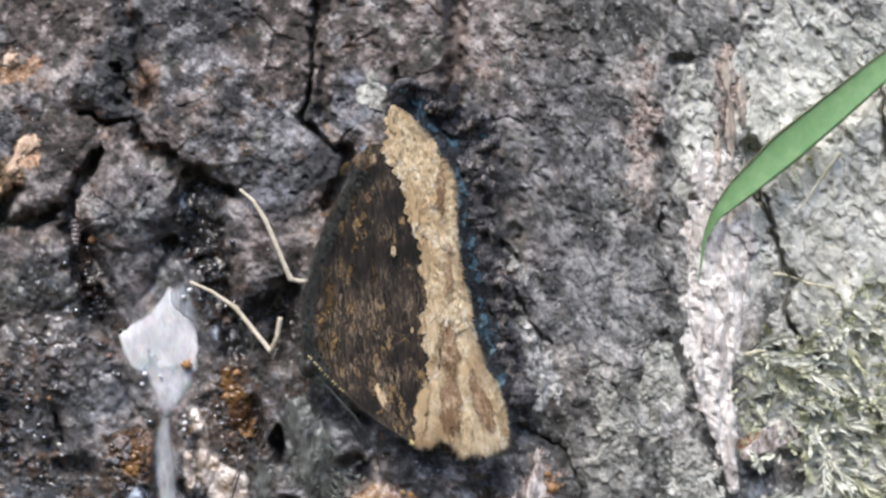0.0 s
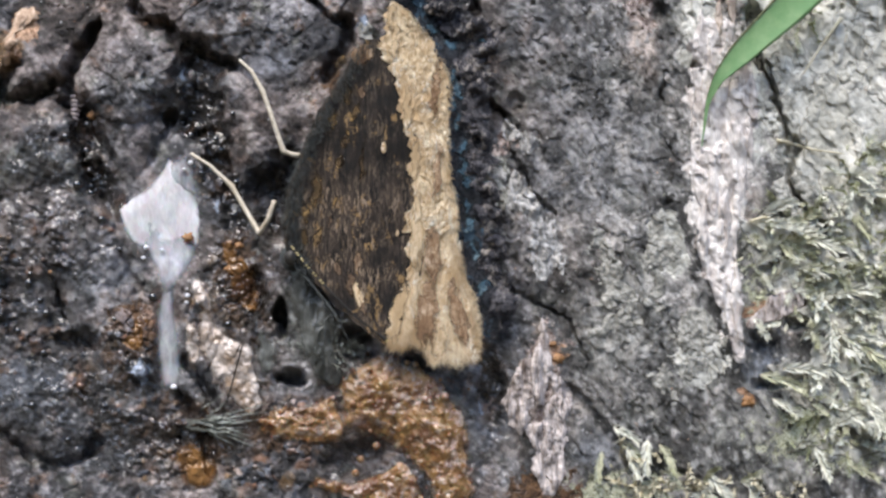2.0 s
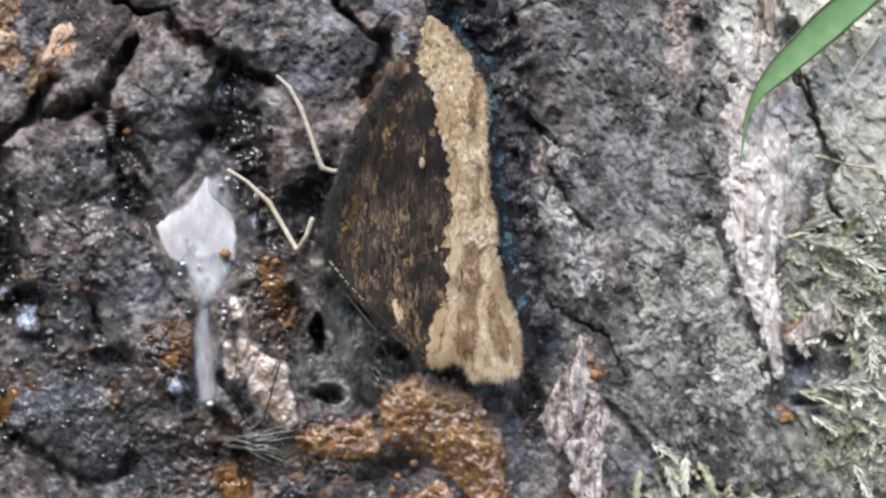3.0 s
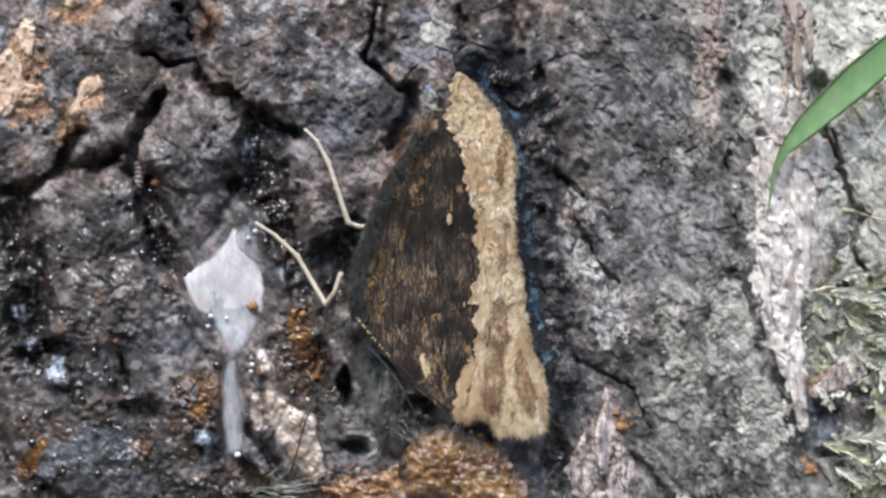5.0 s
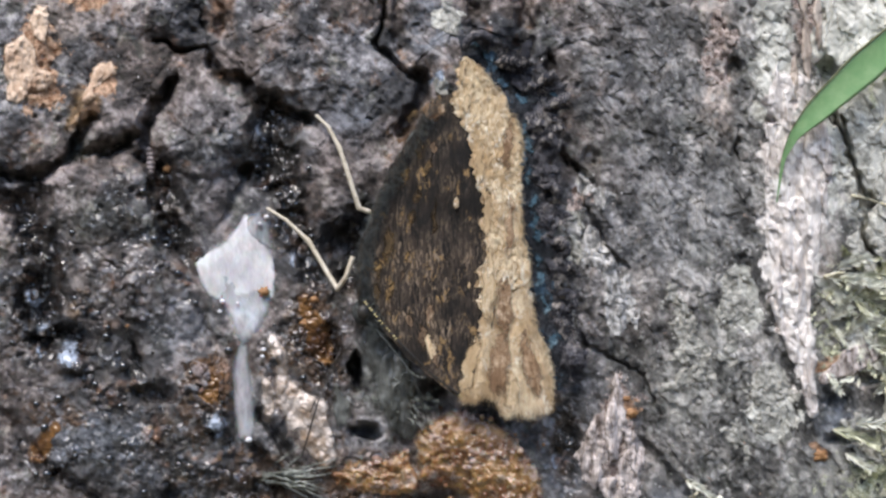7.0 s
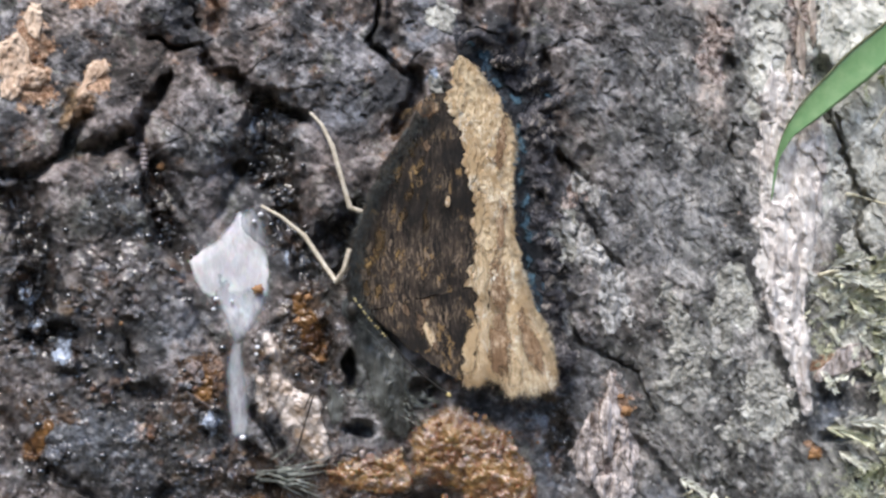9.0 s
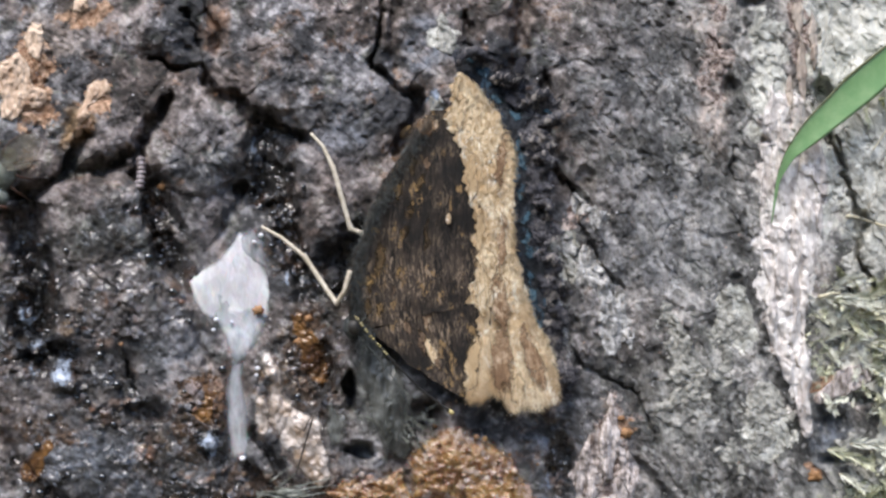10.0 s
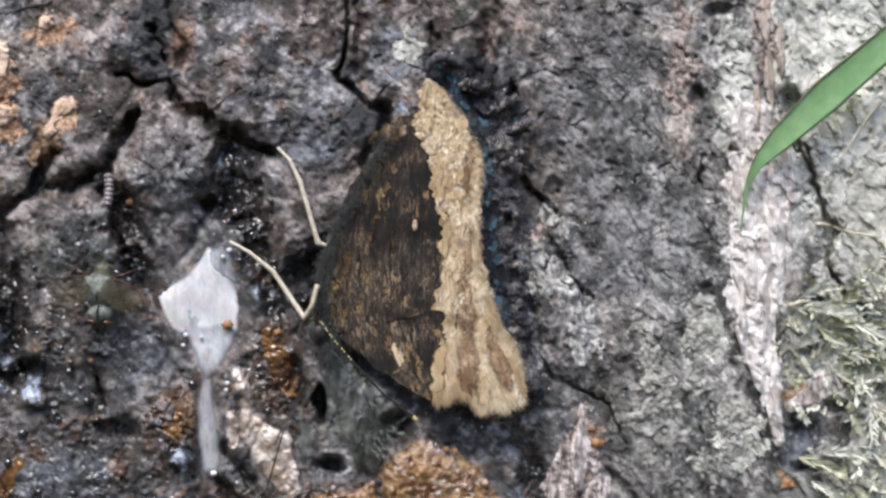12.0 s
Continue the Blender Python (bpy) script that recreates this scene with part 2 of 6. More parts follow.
    bed = np.maximum(np.maximum(blob(u, v, 384, 500, 88, 104, 0, 0.35), blob(u, v, 410, 415, 44, 60, 0, 0.4)), blob(u, v, 396, 730, 24, 100, 0, 0.4))
    h = h * (1 - bed) + bed * (-0.5 + 0.3 * (fbm(u, v, 60, 47, 2) - 0.5))
    d = strip_reach(wu, wv)
    h = h + (1 - step(d, 0.6, 1.4)) * (0.5 * step(v, 60, 260) + 1.3 * (fbm(wu, wv * 0.16, 15, 85, 3) - 0.4))
    h = h + 0.9 * blob(wu, wv, 660, 715, 50, 90, 20) + 0.8 * blob(wu, wv, 1050, 800, 50, 110)
    return h


def n_small(u, v, seed):
    return fbm(u, v, 24, seed, 3, 0.6) - 0.5


def zones(u, v):
    """How far the bark is wet, pale with lichen, mossy, bare wood; dark and stained with sap."""
    n, m = fbm(u, v, 45, 51, 4, 0.6) - 0.5, fbm(u, v, 120, 53, 3) - 0.5
    a, b = u + 70 * n, v + 70 * m

    def many(*items):
        out = np.zeros(np.shape(u))
        for item in items:
            out = np.maximum(out, blob(a, b, *item))
        return out

    wet = many((40, 590, 100, 190), (450, 300, 60, 110), (255, 400, 60, 90), (520, 660, 100, 170), (350, 860, 260, 110), (800, 930, 200, 110),
               (985, 830, 60, 100), (120, 700, 140, 90), (600, 500, 50, 90), (210, 500, 130, 160), (60, 860, 120, 90), (250, 800, 130, 90))
    lichen = np.clip(many((1275, 570, 34, 60), (1335, 760, 50, 50), (1560, 250, 130, 260), (1510, 60, 120, 180), (1330, 120, 36, 110), (1415, 320, 40, 130), (1440, 60, 60, 120), (1540, 420, 60, 60), (1600, 850, 90, 120), (1640, 300, 170, 420),
                          (975, 440, 30, 60), (760, 60, 30, 30), (1650, 500, 160, 300)), 0, 1)
    moss = many((1500, 600, 130, 110), (1600, 400, 60, 60), (1560, 900, 140, 90), (1200, 1000, 120, 40), (1520, 200, 20, 40))
    wood = many((30, 150, 50, 90), (135, 185, 28, 55, 20), (120, 25, 40, 20), (1080, 755, 12, 20), (1415, 835, 16, 16),
                (1465, 670, 60, 20, -30))
    strip = (1 - step(strip_reach(u + 70 * n_small(u, v, 125), v + 30 * n), 0.55, 1.35)) * step(v + 90 * n, 60, 260)
    pink = many((515, 790, 40, 100, -25), (1235, 90, 24, 120), (1385, 40, 18, 80), (990, 372, 30, 18, -10), (930, 250, 20, 40), (1050, 800, 40, 120, 8), (460, 720, 30, 50))
    sap = many((520, 640, 50, 120), (330, 740, 60, 110), (620, 880, 120, 50), (430, 900, 110, 70), (1060, 1010, 80, 60), (60, 760, 80, 30), (700, 260, 40, 40))
    dry = step(u + 160 * m, 880, 1250)

    def even(x):
        return 1 / (1 + np.exp(-1.5 * (x - x.mean()) / x.std()))

    gu, gv = u * 0.94 - v * 0.34, u * 0.34 + v * 0.94
    tone = even((1 - dry) * (0.30 * fbm(u, v, 110, 111, 3) + 0.70 * fbm(u, v, 26, 112, 4, 0.75) - 0.5) + dry * (0.34 * fbm(u, v, 120, 114, 3) + 0.66 * fbm(gu, gv * 0.6, 30, 113, 4, 0.8) - 0.5))
    warm = even(fbm(u, v, 130, 115, 5, 0.6))
    grit = even(fbm(u, v, 14, 117, 2, 0.8))
    soak_shade = soaked_shade(u, v)
    return np.stack([wet, lichen, moss, wood], -1), np.stack([strip, pink, sap, dry], -1), np.stack([tone, warm, grit, soak_shade], -1)


BROWN, MAUVE, BEIGE, SLATE = (0.15, 0.085, 0.052), (0.185, 0.148, 0.14), (0.33, 0.265, 0.225), (0.095, 0.106, 0.128)
OCHRE, OLIVE, BLUISH, TAN = (0.21, 0.125, 0.05), (0.135, 0.142, 0.118), (0.058, 0.073, 0.097), (0.42, 0.33, 0.275)
STAINS_LEFT = [  # place, half sizes, colour, strength
    (356, 40, 22, 64, BROWN, 0.9), (112, 220, 22, 34, OCHRE, 0.9), (120, 14, 34, 18, OCHRE, 0.8), (60, 80, 50, 60, BEIGE, 0.6), (350, 390, 40, 80, MAUVE, 0.7), (180, 235, 60, 50, MAUVE, 0.6),
    (545, 320, 66, 110, MAUVE, 0.7), (330, 240, 70, 70, SLATE, 0.5), (100, 345, 60, 16, MAUVE, 0.8), (150, 410, 90, 40, OLIVE, 0.6), (150, 500, 80, 60, BEIGE, 0.4), (280, 590, 100, 66, SLATE, 0.7),
    (130, 810, 120, 66, BLUISH, 0.75), (160, 720, 54, 30, BEIGE, 0.7),
]
STAINS_LOW = [
    (345, 705, 28, 44, BROWN, 0.9), (250, 800, 24, 46, OCHRE, 0.8), (30, 590, 24, 26, OCHRE, 0.8), (510, 620, 32, 66, OCHRE, 0.8), (480, 400, 36, 100, BROWN, 0.6), (560, 730, 36, 60, MAUVE, 0.7),
    (650, 700, 60, 90, OLIVE, 0.7), (600, 850, 110, 34, MAUVE, 0.7), (300, 900, 130, 70, BLUISH, 0.6), (450, 930, 60, 50, OCHRE, 0.6), (965, 830, 44, 90, BLUISH, 0.9), (600, 960, 80, 50, SLATE, 0.7),
    (725, 80, 40, 70, BLUISH, 0.8), (580, 230, 60, 50, SLATE, 0.7),
]
STAINS_RIGHT = [
    (1090, 170, 120, 200, SLATE, 0.45), (1180, 420, 110, 120, SLATE, 0.4), (1190, 700, 120, 90, OLIVE, 0.5), (1240, 200, 34, 80, TAN, 0.6), (1230, 60, 36, 60, TAN, 0.5), (1395, 60, 50, 90, TAN, 0.5),
    (1400, 470, 50, 50, TAN, 0.6), (1440, 760, 40, 50, BLUISH, 0.8), (1180, 940, 90, 60, SLATE, 0.7), (1050, 995, 50, 26, BROWN, 0.9), (1470, 290, 24, 70, MAUVE, 0.6), (1020, 560, 60, 110, MAUVE, 0.4),
    (1440, 900, 90, 80, OLIVE, 0.5),
]


def stains(u, v):
    """Colour and strength of the stains that water, sap and torn wood leave on the bark."""
    a, b = u + 80 * (fbm(u, v, 50, 141, 4, 0.6) - 0.5), v + 80 * (fbm(u, v, 50, 143, 4, 0.6) - 0.5)
    colour, amount = np.full((*np.shape(u), 3), 0.15), np.zeros(np.shape(u))
    for cu, cv, ru, rv, tint, strength in STAINS_LEFT + STAINS_LOW + STAINS_RIGHT:
        w = blob(a, b, cu, cv, ru, rv) * strength
        colour = colour * (1 - w[..., None]) + np.array(tint) * w[..., None]
        amount = 1 - (1 - amount) * (1 - w)
    crumbs, near, own = mush(u, v)
    shades = np.array([(0.020, 0.016, 0.015), (0.13, 0.062, 0.028), BROWN, SLATE, (0.028, 0.024, 0.024), OCHRE, MAUVE, BLUISH, (0.05, 0.045, 0.04), BEIGE, (0.20, 0.085, 0.035), SLATE])
    w = crumbs * (0.25 + 0.65 * near)
    colour = colour * (1 - w[..., None]) + shades[(own * 11.99).astype(int)] * w[..., None]
    amount = 1 - (1 - amount) * (1 - w)
    return np.concatenate([colour, amount[..., None]], -1)


def ground_of(u, v):
    """The bark's height in metres at one plan place."""
    return float(relief(np.array([float(u)]), np.array([float(v)]))[0]) * 1e-3


# ---------------------------------------------------------------- materials
class Nodes:
    """A short way to write a node material."""

    def __init__(self, name, **values):
        self.mat = bpy.data.materials.new(name)
        self.mat.use_nodes = True
        self.tree = self.mat.node_tree
        self.bsdf = self.tree.nodes["Principled BSDF"]
        for key, value in values.items():
            self.set(key.replace("_", " "), value)

    def plug(self, value, socket):
        if isinstance(value, bpy.types.NodeSocket):
            self.tree.links.new(value, socket)
        else:
            socket.default_value = value

    def set(self, key, value):
        if isinstance(value, tuple) and len(value) == 3:
            value = (*value, 1.0)
        self.plug(value, self.bsdf.inputs[key])

    def place(self):
        return self.tree.nodes.new("ShaderNodeTexCoord").outputs["Object"]

    def stretch(self, vector, scale, turn=(0, 0, 0)):
        n = self.tree.nodes.new("ShaderNodeMapping")
        self.plug(vector, n.inputs["Vector"])
        n.inputs["Scale"].default_value, n.inputs["Rotation"].default_value = scale, [radians(a) for a in turn]
        return n.outputs["Vector"]

    def noise(self, vector, size, detail=4.0, rough=0.6, twist=0.0):
        n = self.tree.nodes.new("ShaderNodeTexNoise")
        self.plug(vector, n.inputs["Vector"])
        n.inputs["Scale"].default_value, n.inputs["Detail"].default_value = 1 / size, detail
        n.inputs["Roughness"].default_value, n.inputs["Distortion"].default_value = rough, twist
        return n.outputs["Fac"]

    def voronoi(self, vector, size, feature="F1"):
        n = self.tree.nodes.new("ShaderNodeTexVoronoi")
        n.feature = feature
        self.plug(vector, n.inputs["Vector"])
        n.inputs["Scale"].default_value = 1 / size
        return n.outputs["Distance"]

    def ramp(self, value, low, high, a=0.0, b=1.0):
        n = self.tree.nodes.new("ShaderNodeMapRange")
        n.interpolation_type = "SMOOTHSTEP"
        self.plug(value, n.inputs["Value"])
        for key, x in (("From Min", low), ("From Max", high), ("To Min", a), ("To Max", b)):
            n.inputs[key].default_value = x
        return n.outputs["Result"]

    def math(self, kind, a, b=0.0):
        n = self.tree.nodes.new("ShaderNodeMath")
        n.operation = kind
        self.plug(a, n.inputs[0])
        self.plug(b, n.inputs[1])
        return n.outputs[0]

    def mix(self, amount, a, b):
        n = self.tree.nodes.new("ShaderNodeMix")
        n.data_type = "RGBA"
        self.plug(amount, n.inputs[0])
        for value, socket in ((a, n.inputs[6]), (b, n.inputs[7])):
            self.plug((*value, 1.0) if isinstance(value, tuple) else value, socket)
        return n.outputs[2]

    def tinted(self, colour, amount):
        """A colour made lighter or darker by a number."""
        n = self.tree.nodes.new("ShaderNodeMix")
        n.data_type, n.blend_type = "RGBA", "MULTIPLY"
        n.inputs[0].default_value = 1.0
        self.plug(colour, n.inputs[6])
        self.plug(amount, n.inputs[7])
        return n.outputs[2]

    def cover(self, mask, grain, reach=2.6):
        """A mask broken up by a noise, with ragged edges."""
        return self.ramp(self.math("ADD", mask, self.math("MULTIPLY", self.math("SUBTRACT", grain, 0.5), reach)), 0.44, 0.60)

    def value_of(self, name):
        n = self.tree.nodes.new("ShaderNodeAttribute")
        n.attribute_name = name
        return n.outputs["Fac"]

    def parts_of(self, name):
        n = self.tree.nodes.new("ShaderNodeAttribute")
        n.attribute_name = name
        split = self.tree.nodes.new("ShaderNodeSeparateColor")
        self.plug(n.outputs["Color"], split.inputs[0])
        return [*split.outputs, n.outputs["Alpha"]]

    def colour_of(self, name):
        n = self.tree.nodes.new("ShaderNodeAttribute")
        n.attribute_name = name
        return n.outputs["Color"], n.outputs["Alpha"]

    def random(self):
        return self.tree.nodes.new("ShaderNodeObjectInfo").outputs["Random"]

    def bump(self, height, strength, distance, coat=True):
        n = self.tree.nodes.new("ShaderNodeBump")
        self.plug(strength, n.inputs["Strength"])
        n.inputs["Distance"].default_value = distance
        self.plug(height, n.inputs["Height"])
        self.set("Normal", n.outputs["Normal"])
        if coat:
            self.set("Coat Normal", n.outputs["Normal"])


def bark_material():
    m = Nodes("bark")
    p = m.place()
    wet, lichen, moss, wood = m.parts_of("zone_a")
    strip, pink, sap, dry = m.parts_of("zone_b")
    big, mid = m.noise(p, 0.0085, 5, 0.6, 0.5), m.noise(p, 0.0024, 6, 0.7, 0.4)
    fine, tiny = m.noise(p, 0.00075, 5, 0.75), m.noise(p, 0.00034, 4, 0.7)
    hue = m.noise(m.stretch(p, (1, 1, 1), (30, 0, 40)), 0.0045, 5, 0.65, 0.3)
    lean = m.stretch(p, (1.0, 1.0, 0.42), (0, -20, 0))
    grain = m.noise(lean, 0.0010, 6, 0.75, 0.3)
    tone, warm, grit, soak_shade = m.parts_of("zone_c")
    value = m.math("ADD", m.math("MULTIPLY", tone, 0.64), m.math("ADD", m.math("MULTIPLY", grit, 0.24), m.math("MULTIPLY", m.ramp(tiny, 0.3, 0.7), 0.15)))

    def shades(stops):
        out = stops[0][1]
        for (low, _), (high, colour) in zip(stops, stops[1:]):
            out = m.mix(m.ramp(value, low, high), out, colour)
        return out

    # wet side: slate to umber and mauve greys; dry side: flaky light and dark greys
    slate = shades([(0.14, (0.030, 0.030, 0.033)), (0.34, (0.060, 0.060, 0.065)), (0.56, (0.118, 0.115, 0.122)), (0.74, (0.27, 0.26, 0.27)), (0.92, (0.54, 0.52, 0.53))])
    umber = shades([(0.14, (0.036, 0.029, 0.026)), (0.34, (0.092, 0.075, 0.068)), (0.56, (0.170, 0.139, 0.127)), (0.74, (0.34, 0.285, 0.27)), (0.92, (0.58, 0.52, 0.49))])
    ash = shades([(0.14, (0.040, 0.039, 0.037)), (0.36, (0.104, 0.102, 0.097)), (0.58, (0.212, 0.208, 0.200)), (0.74, (0.36, 0.345, 0.325)), (0.90, (0.66, 0.63, 0.60))])
    rust = shades([(0.16, (0.026, 0.013, 0.007)), (0.38, (0.095, 0.050, 0.028)), (0.58, (0.20, 0.115, 0.07)), (0.74, (0.34, 0.22, 0.15)), (0.90, (0.56, 0.44, 0.36))])
    olive = shades([(0.16, (0.028, 0.031, 0.026)), (0.38, (0.055, 0.060, 0.048)), (0.58, (0.125, 0.130, 0.105)), (0.74, (0.25, 0.25, 0.21)), (0.90, (0.52, 0.51, 0.46))])
    dark = m.mix(m.ramp(warm, 0.3, 0.7), slate, umber)
    dark = m.mix(m.ramp(m.noise(m.stretch(p, (1, 1, 1), (10, 50, 0)), 0.0034, 5, 0.7, 0.5), 0.56, 0.64, 0, 0.75), dark, rust)
    dark = m.mix(m.ramp(m.noise(m.stretch(p, (1, 1, 1), (70, 20, 0)), 0.0042, 5, 0.7, 0.5), 0.55, 0.63, 0, 0.7), dark, olive)
    ash = m.mix(m.ramp(m.noise(m.stretch(p, (1, 1, 1), (20, 70, 0)), 0.0038, 5, 0.7, 0.5), 0.57, 0.65, 0, 0.4), ash, umber)
    ash = m.mix(m.ramp(m.noise(m.stretch(p, (1, 1, 1), (80, 10, 0)), 0.0046, 5, 0.7, 0.5), 0.54, 0.62, 0, 0.6), ash, olive)
    base = m.mix(dry, dark, ash)
    tint, amount = m.colour_of("stain")
    tint = m.tinted(tint, m.ramp(value, 0.1, 0.95, 0.22, 2.5))
    base = m.mix(m.math("MULTIPLY", amount, m.ramp(m.noise(m.stretch(p, (1, 1, 1), (0, 30, 60)), 0.0026, 5, 0.7, 0.4), 0.36, 0.52, 0.45, 1.0)), base, tint)
    # pale flecks of the bark, with small white glints painted in as colour
    fleck = m.math("MULTIPLY", m.ramp(m.voronoi(p, 0.00085), 0.10, 0.26, 1, 0), m.ramp(m.noise(p, 0.0009, 2), 0.56, 0.64))
    base = m.mix(m.math("MULTIPLY", fleck, 0.85), base, (0.62, 0.61, 0.60))
    # longer pale chips on the dry side, also standing in for glints
    chips = m.math("MULTIPLY", m.ramp(m.voronoi(m.stretch(p, (1.0, 1.0, 0.6), (0, -25, 0)), 0.0012), 0.18, 0.42, 1, 0), m.ramp(m.noise(p, 0.0016, 3), 0.46, 0.56))
    base = m.mix(m.math("MULTIPLY", m.math("MULTIPLY", chips, dry), 0.7), base, (0.50, 0.495, 0.475))
    patch = m.cover(m.math("MULTIPLY", lichen, 0.92), m.noise(p, 0.0021, 6, 0.72, 0.5))
    base = m.mix(patch, base, m.mix(m.ramp(mid, 0.40, 0.60), (0.33, 0.33, 0.295), (0.64, 0.635, 0.58)))
    pale = m.cover(m.math("MULTIPLY", strip, 0.92), m.noise(lean, 0.0017, 6, 0.75, 0.4), 2.4)
    base = m.mix(pale, base, m.mix(m.ramp(m.noise(lean, 0.0014, 4, 0.6, 0.3), 0.36, 0.54), (0.44, 0.385, 0.35), (0.77, 0.735, 0.70)))
    base = m.mix(m.cover(m.math("MULTIPLY", pink, 0.75), mid), base, m.mix(m.ramp(fine, 0.38, 0.62), (0.13, 0.085, 0.07), (0.62, 0.52, 0.47)))
    base = m.mix(m.cover(m.math("MULTIPLY", wood, 0.8), mid), base, m.mix(m.ramp(fine, 0.36, 0.62), (0.24, 0.11, 0.05), (0.70, 0.47, 0.32)))
    green = m.cover(m.math("MULTIPLY", moss, 0.6), m.noise(p, 0.0016, 6, 0.75, 0.4))
    base = m.mix(green, base, m.mix(m.ramp(tiny, 0.35, 0.65), (0.27, 0.285, 0.18), (0.60, 0.61, 0.47)))
    base = m.mix(m.cover(m.math("MULTIPLY", sap, 0.6), m.noise(p, 0.0019, 6, 0.72, 0.6)), base, m.mix(m.ramp(fine, 0.38, 0.64), (0.028, 0.014, 0.009), (0.19, 0.105, 0.05)))
    base = m.mix(m.math("MULTIPLY", wet, 0.46), base, (0.016, 0.015, 0.015))
    # near-black: wet sap, plus shade of the recesses painted into the colour
    base = m.mix(m.math("MULTIPLY", soak_shade, 0.90), base, m.mix(m.ramp(mid, 0.50, 0.62), (0.008, 0.007, 0.007), (0.05, 0.026, 0.014)))
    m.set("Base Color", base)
    film = m.math("MULTIPLY", wet, m.ramp(mid, 0.42, 0.56, 0.10, 0.34))
    m.set("Roughness", m.math("SUBTRACT", m.ramp(fine, 0.35, 0.65, 0.66, 0.42), film))
    m.set("Specular IOR Level", m.math("SUBTRACT", m.ramp(wet, 0, 1, 0.4, 0.6), m.math("MULTIPLY", soak_shade, 0.3)))
    m.set("Coat Weight", m.math("MAXIMUM", soak_shade, m.math("MULTIPLY", wet, m.ramp(mid, 0.44, 0.56, 0, 0.9))))
    m.set("Coat Roughness", 0.08)
    m.set("Coat IOR", 1.7)
    rough = m.math("ADD", m.math("MULTIPLY", fine, 1.0), m.math("MULTIPLY", tiny, 0.5))
    m.bump(m.math("ADD", rough, m.math("MULTIPLY", grain, 0.6)), m.math("SUBTRACT", 1.0, m.math("MULTIPLY", m.math("MAXIMUM", lichen, strip), 0.5)), 0.00048, False)
    ripple = m.tree.nodes.new("ShaderNodeBump")
    ripple.inputs["Distance"].default_value = 0.0004
    m.plug(m.noise(p, 0.0008, 2, 0.5), ripple.inputs["Height"])
    m.set("Coat Normal", ripple.outputs["Normal"])
    return m.mat


BARK = bark_material()


def plain(name, low, high, size, rough=0.6, relief_mm=0.05, stretch=(1, 1, 1), thin=None, **values):
    m = Nodes(name, Roughness=rough, **values)
    p = m.stretch(m.place(), stretch)
    a = m.math("ADD", m.math("MULTIPLY", m.noise(p, size, 5, 0.7), 0.6), m.math("MULTIPLY", m.noise(p, size * 5, 3), 0.4))
    m.set("Base Color", m.mix(m.ramp(a, 0.36, 0.64), low, high))
    if thin:
        m.set("Alpha", m.ramp(m.math("ADD", m.value_of("thick"), m.math("MULTIPLY", m.math("SUBTRACT", a, 0.5), 0.8)), 0.0, thin))
    m.bump(a, 0.8, relief_mm * 1e-3)
    return m.mat


def wing_material(name, low, mid, high, fleck, lines_high, spots_low, run=0.20, thin=None, deep=0.28, upper_dark=None):
    """Rows of scales along the wing: fine wavy lines, broad shades and scattered pale flecks."""
    m = Nodes(name, Roughness=0.85)
    m.set("Specular IOR Level", 0.2)
    p = m.place()
    lines = m.noise(m.stretch(p, (1.0, 1.0, run), (0, 5, 0)), 0.00062, 6, 0.75, 1.0)
    small = m.noise(m.stretch(p, (1.0, 1.0, run * 1.5), (0, 5, 0)), 0.00026, 4, 0.7, 0.5)
    big, patch = m.noise(p, 0.0055, 4, 0.6, 0.4), m.noise(p, 0.0030, 4, 0.6, 0.4)
    spots = m.noise(m.stretch(p, (1.0, 1.0, 0.55)), 0.0010, 5, 0.78, 0.3)
    base = m.mix(m.ramp(lines, 0.41, 0.56), low, mid)
    base = m.mix(m.math("MULTIPLY", m.ramp(small, 0.50, 0.60), m.ramp(patch, 0.40, 0.60, 0.25, lines_high)), base, high)
    base = m.mix(m.ramp(big, 0.38, 0.58, 0.85, 0.0), base, low)
    if upper_dark:  # darker towards the wing's top
        split = m.tree.nodes.new("ShaderNodeSeparateXYZ")
        m.plug(p, split.inputs[0])
        z = m.math("ADD", split.outputs[2], m.math("MULTIPLY", m.math("SUBTRACT", big, 0.5), 0.012))
        base = m.mix(m.ramp(z, upper_dark[0], upper_dark[1], 0.0, 0.5), base, low)
    base = m.mix(m.math("MULTIPLY", m.ramp(spots, spots_low, spots_low + 0.05), m.ramp(patch, 0.48, 0.58)), base, fleck)
    m.set("Base Color", base)
    if thin:
        m.set("Alpha", m.ramp(m.math("ADD", m.value_of("thick"), m.math("MULTIPLY", m.math("SUBTRACT", spots, 0.5), 2.2)), 0.25, 0.25 + thin))
    m.bump(m.math("ADD", lines, m.math("MULTIPLY", small, 0.5)), 1.0, deep * 1e-3)
    return m.mat


WING = wing_material("wing_scales", (0.016, 0.0145, 0.0135), (0.074, 0.056, 0.043), (0.31, 0.235, 0.165), (0.30, 0.195, 0.09), 1.0, 0.55, 0.15, deep=0.4, upper_dark=(0.003, 0.010))
BORDER = wing_material("border_scales", (0.52, 0.36, 0.20), (0.80, 0.655, 0.44), (0.92, 0.83, 0.65), (0.93, 0.86, 0.72), 0.9, 0.54, 0.42, deep=0.45)
PALE_SCALES = wing_material("pale_scales", (0.45, 0.32, 0.18), (0.68, 0.53, 0.34), (0.80, 0.67, 0.48), (0.82, 0.72, 0.55), 0.9, 0.54, thin=0.45)
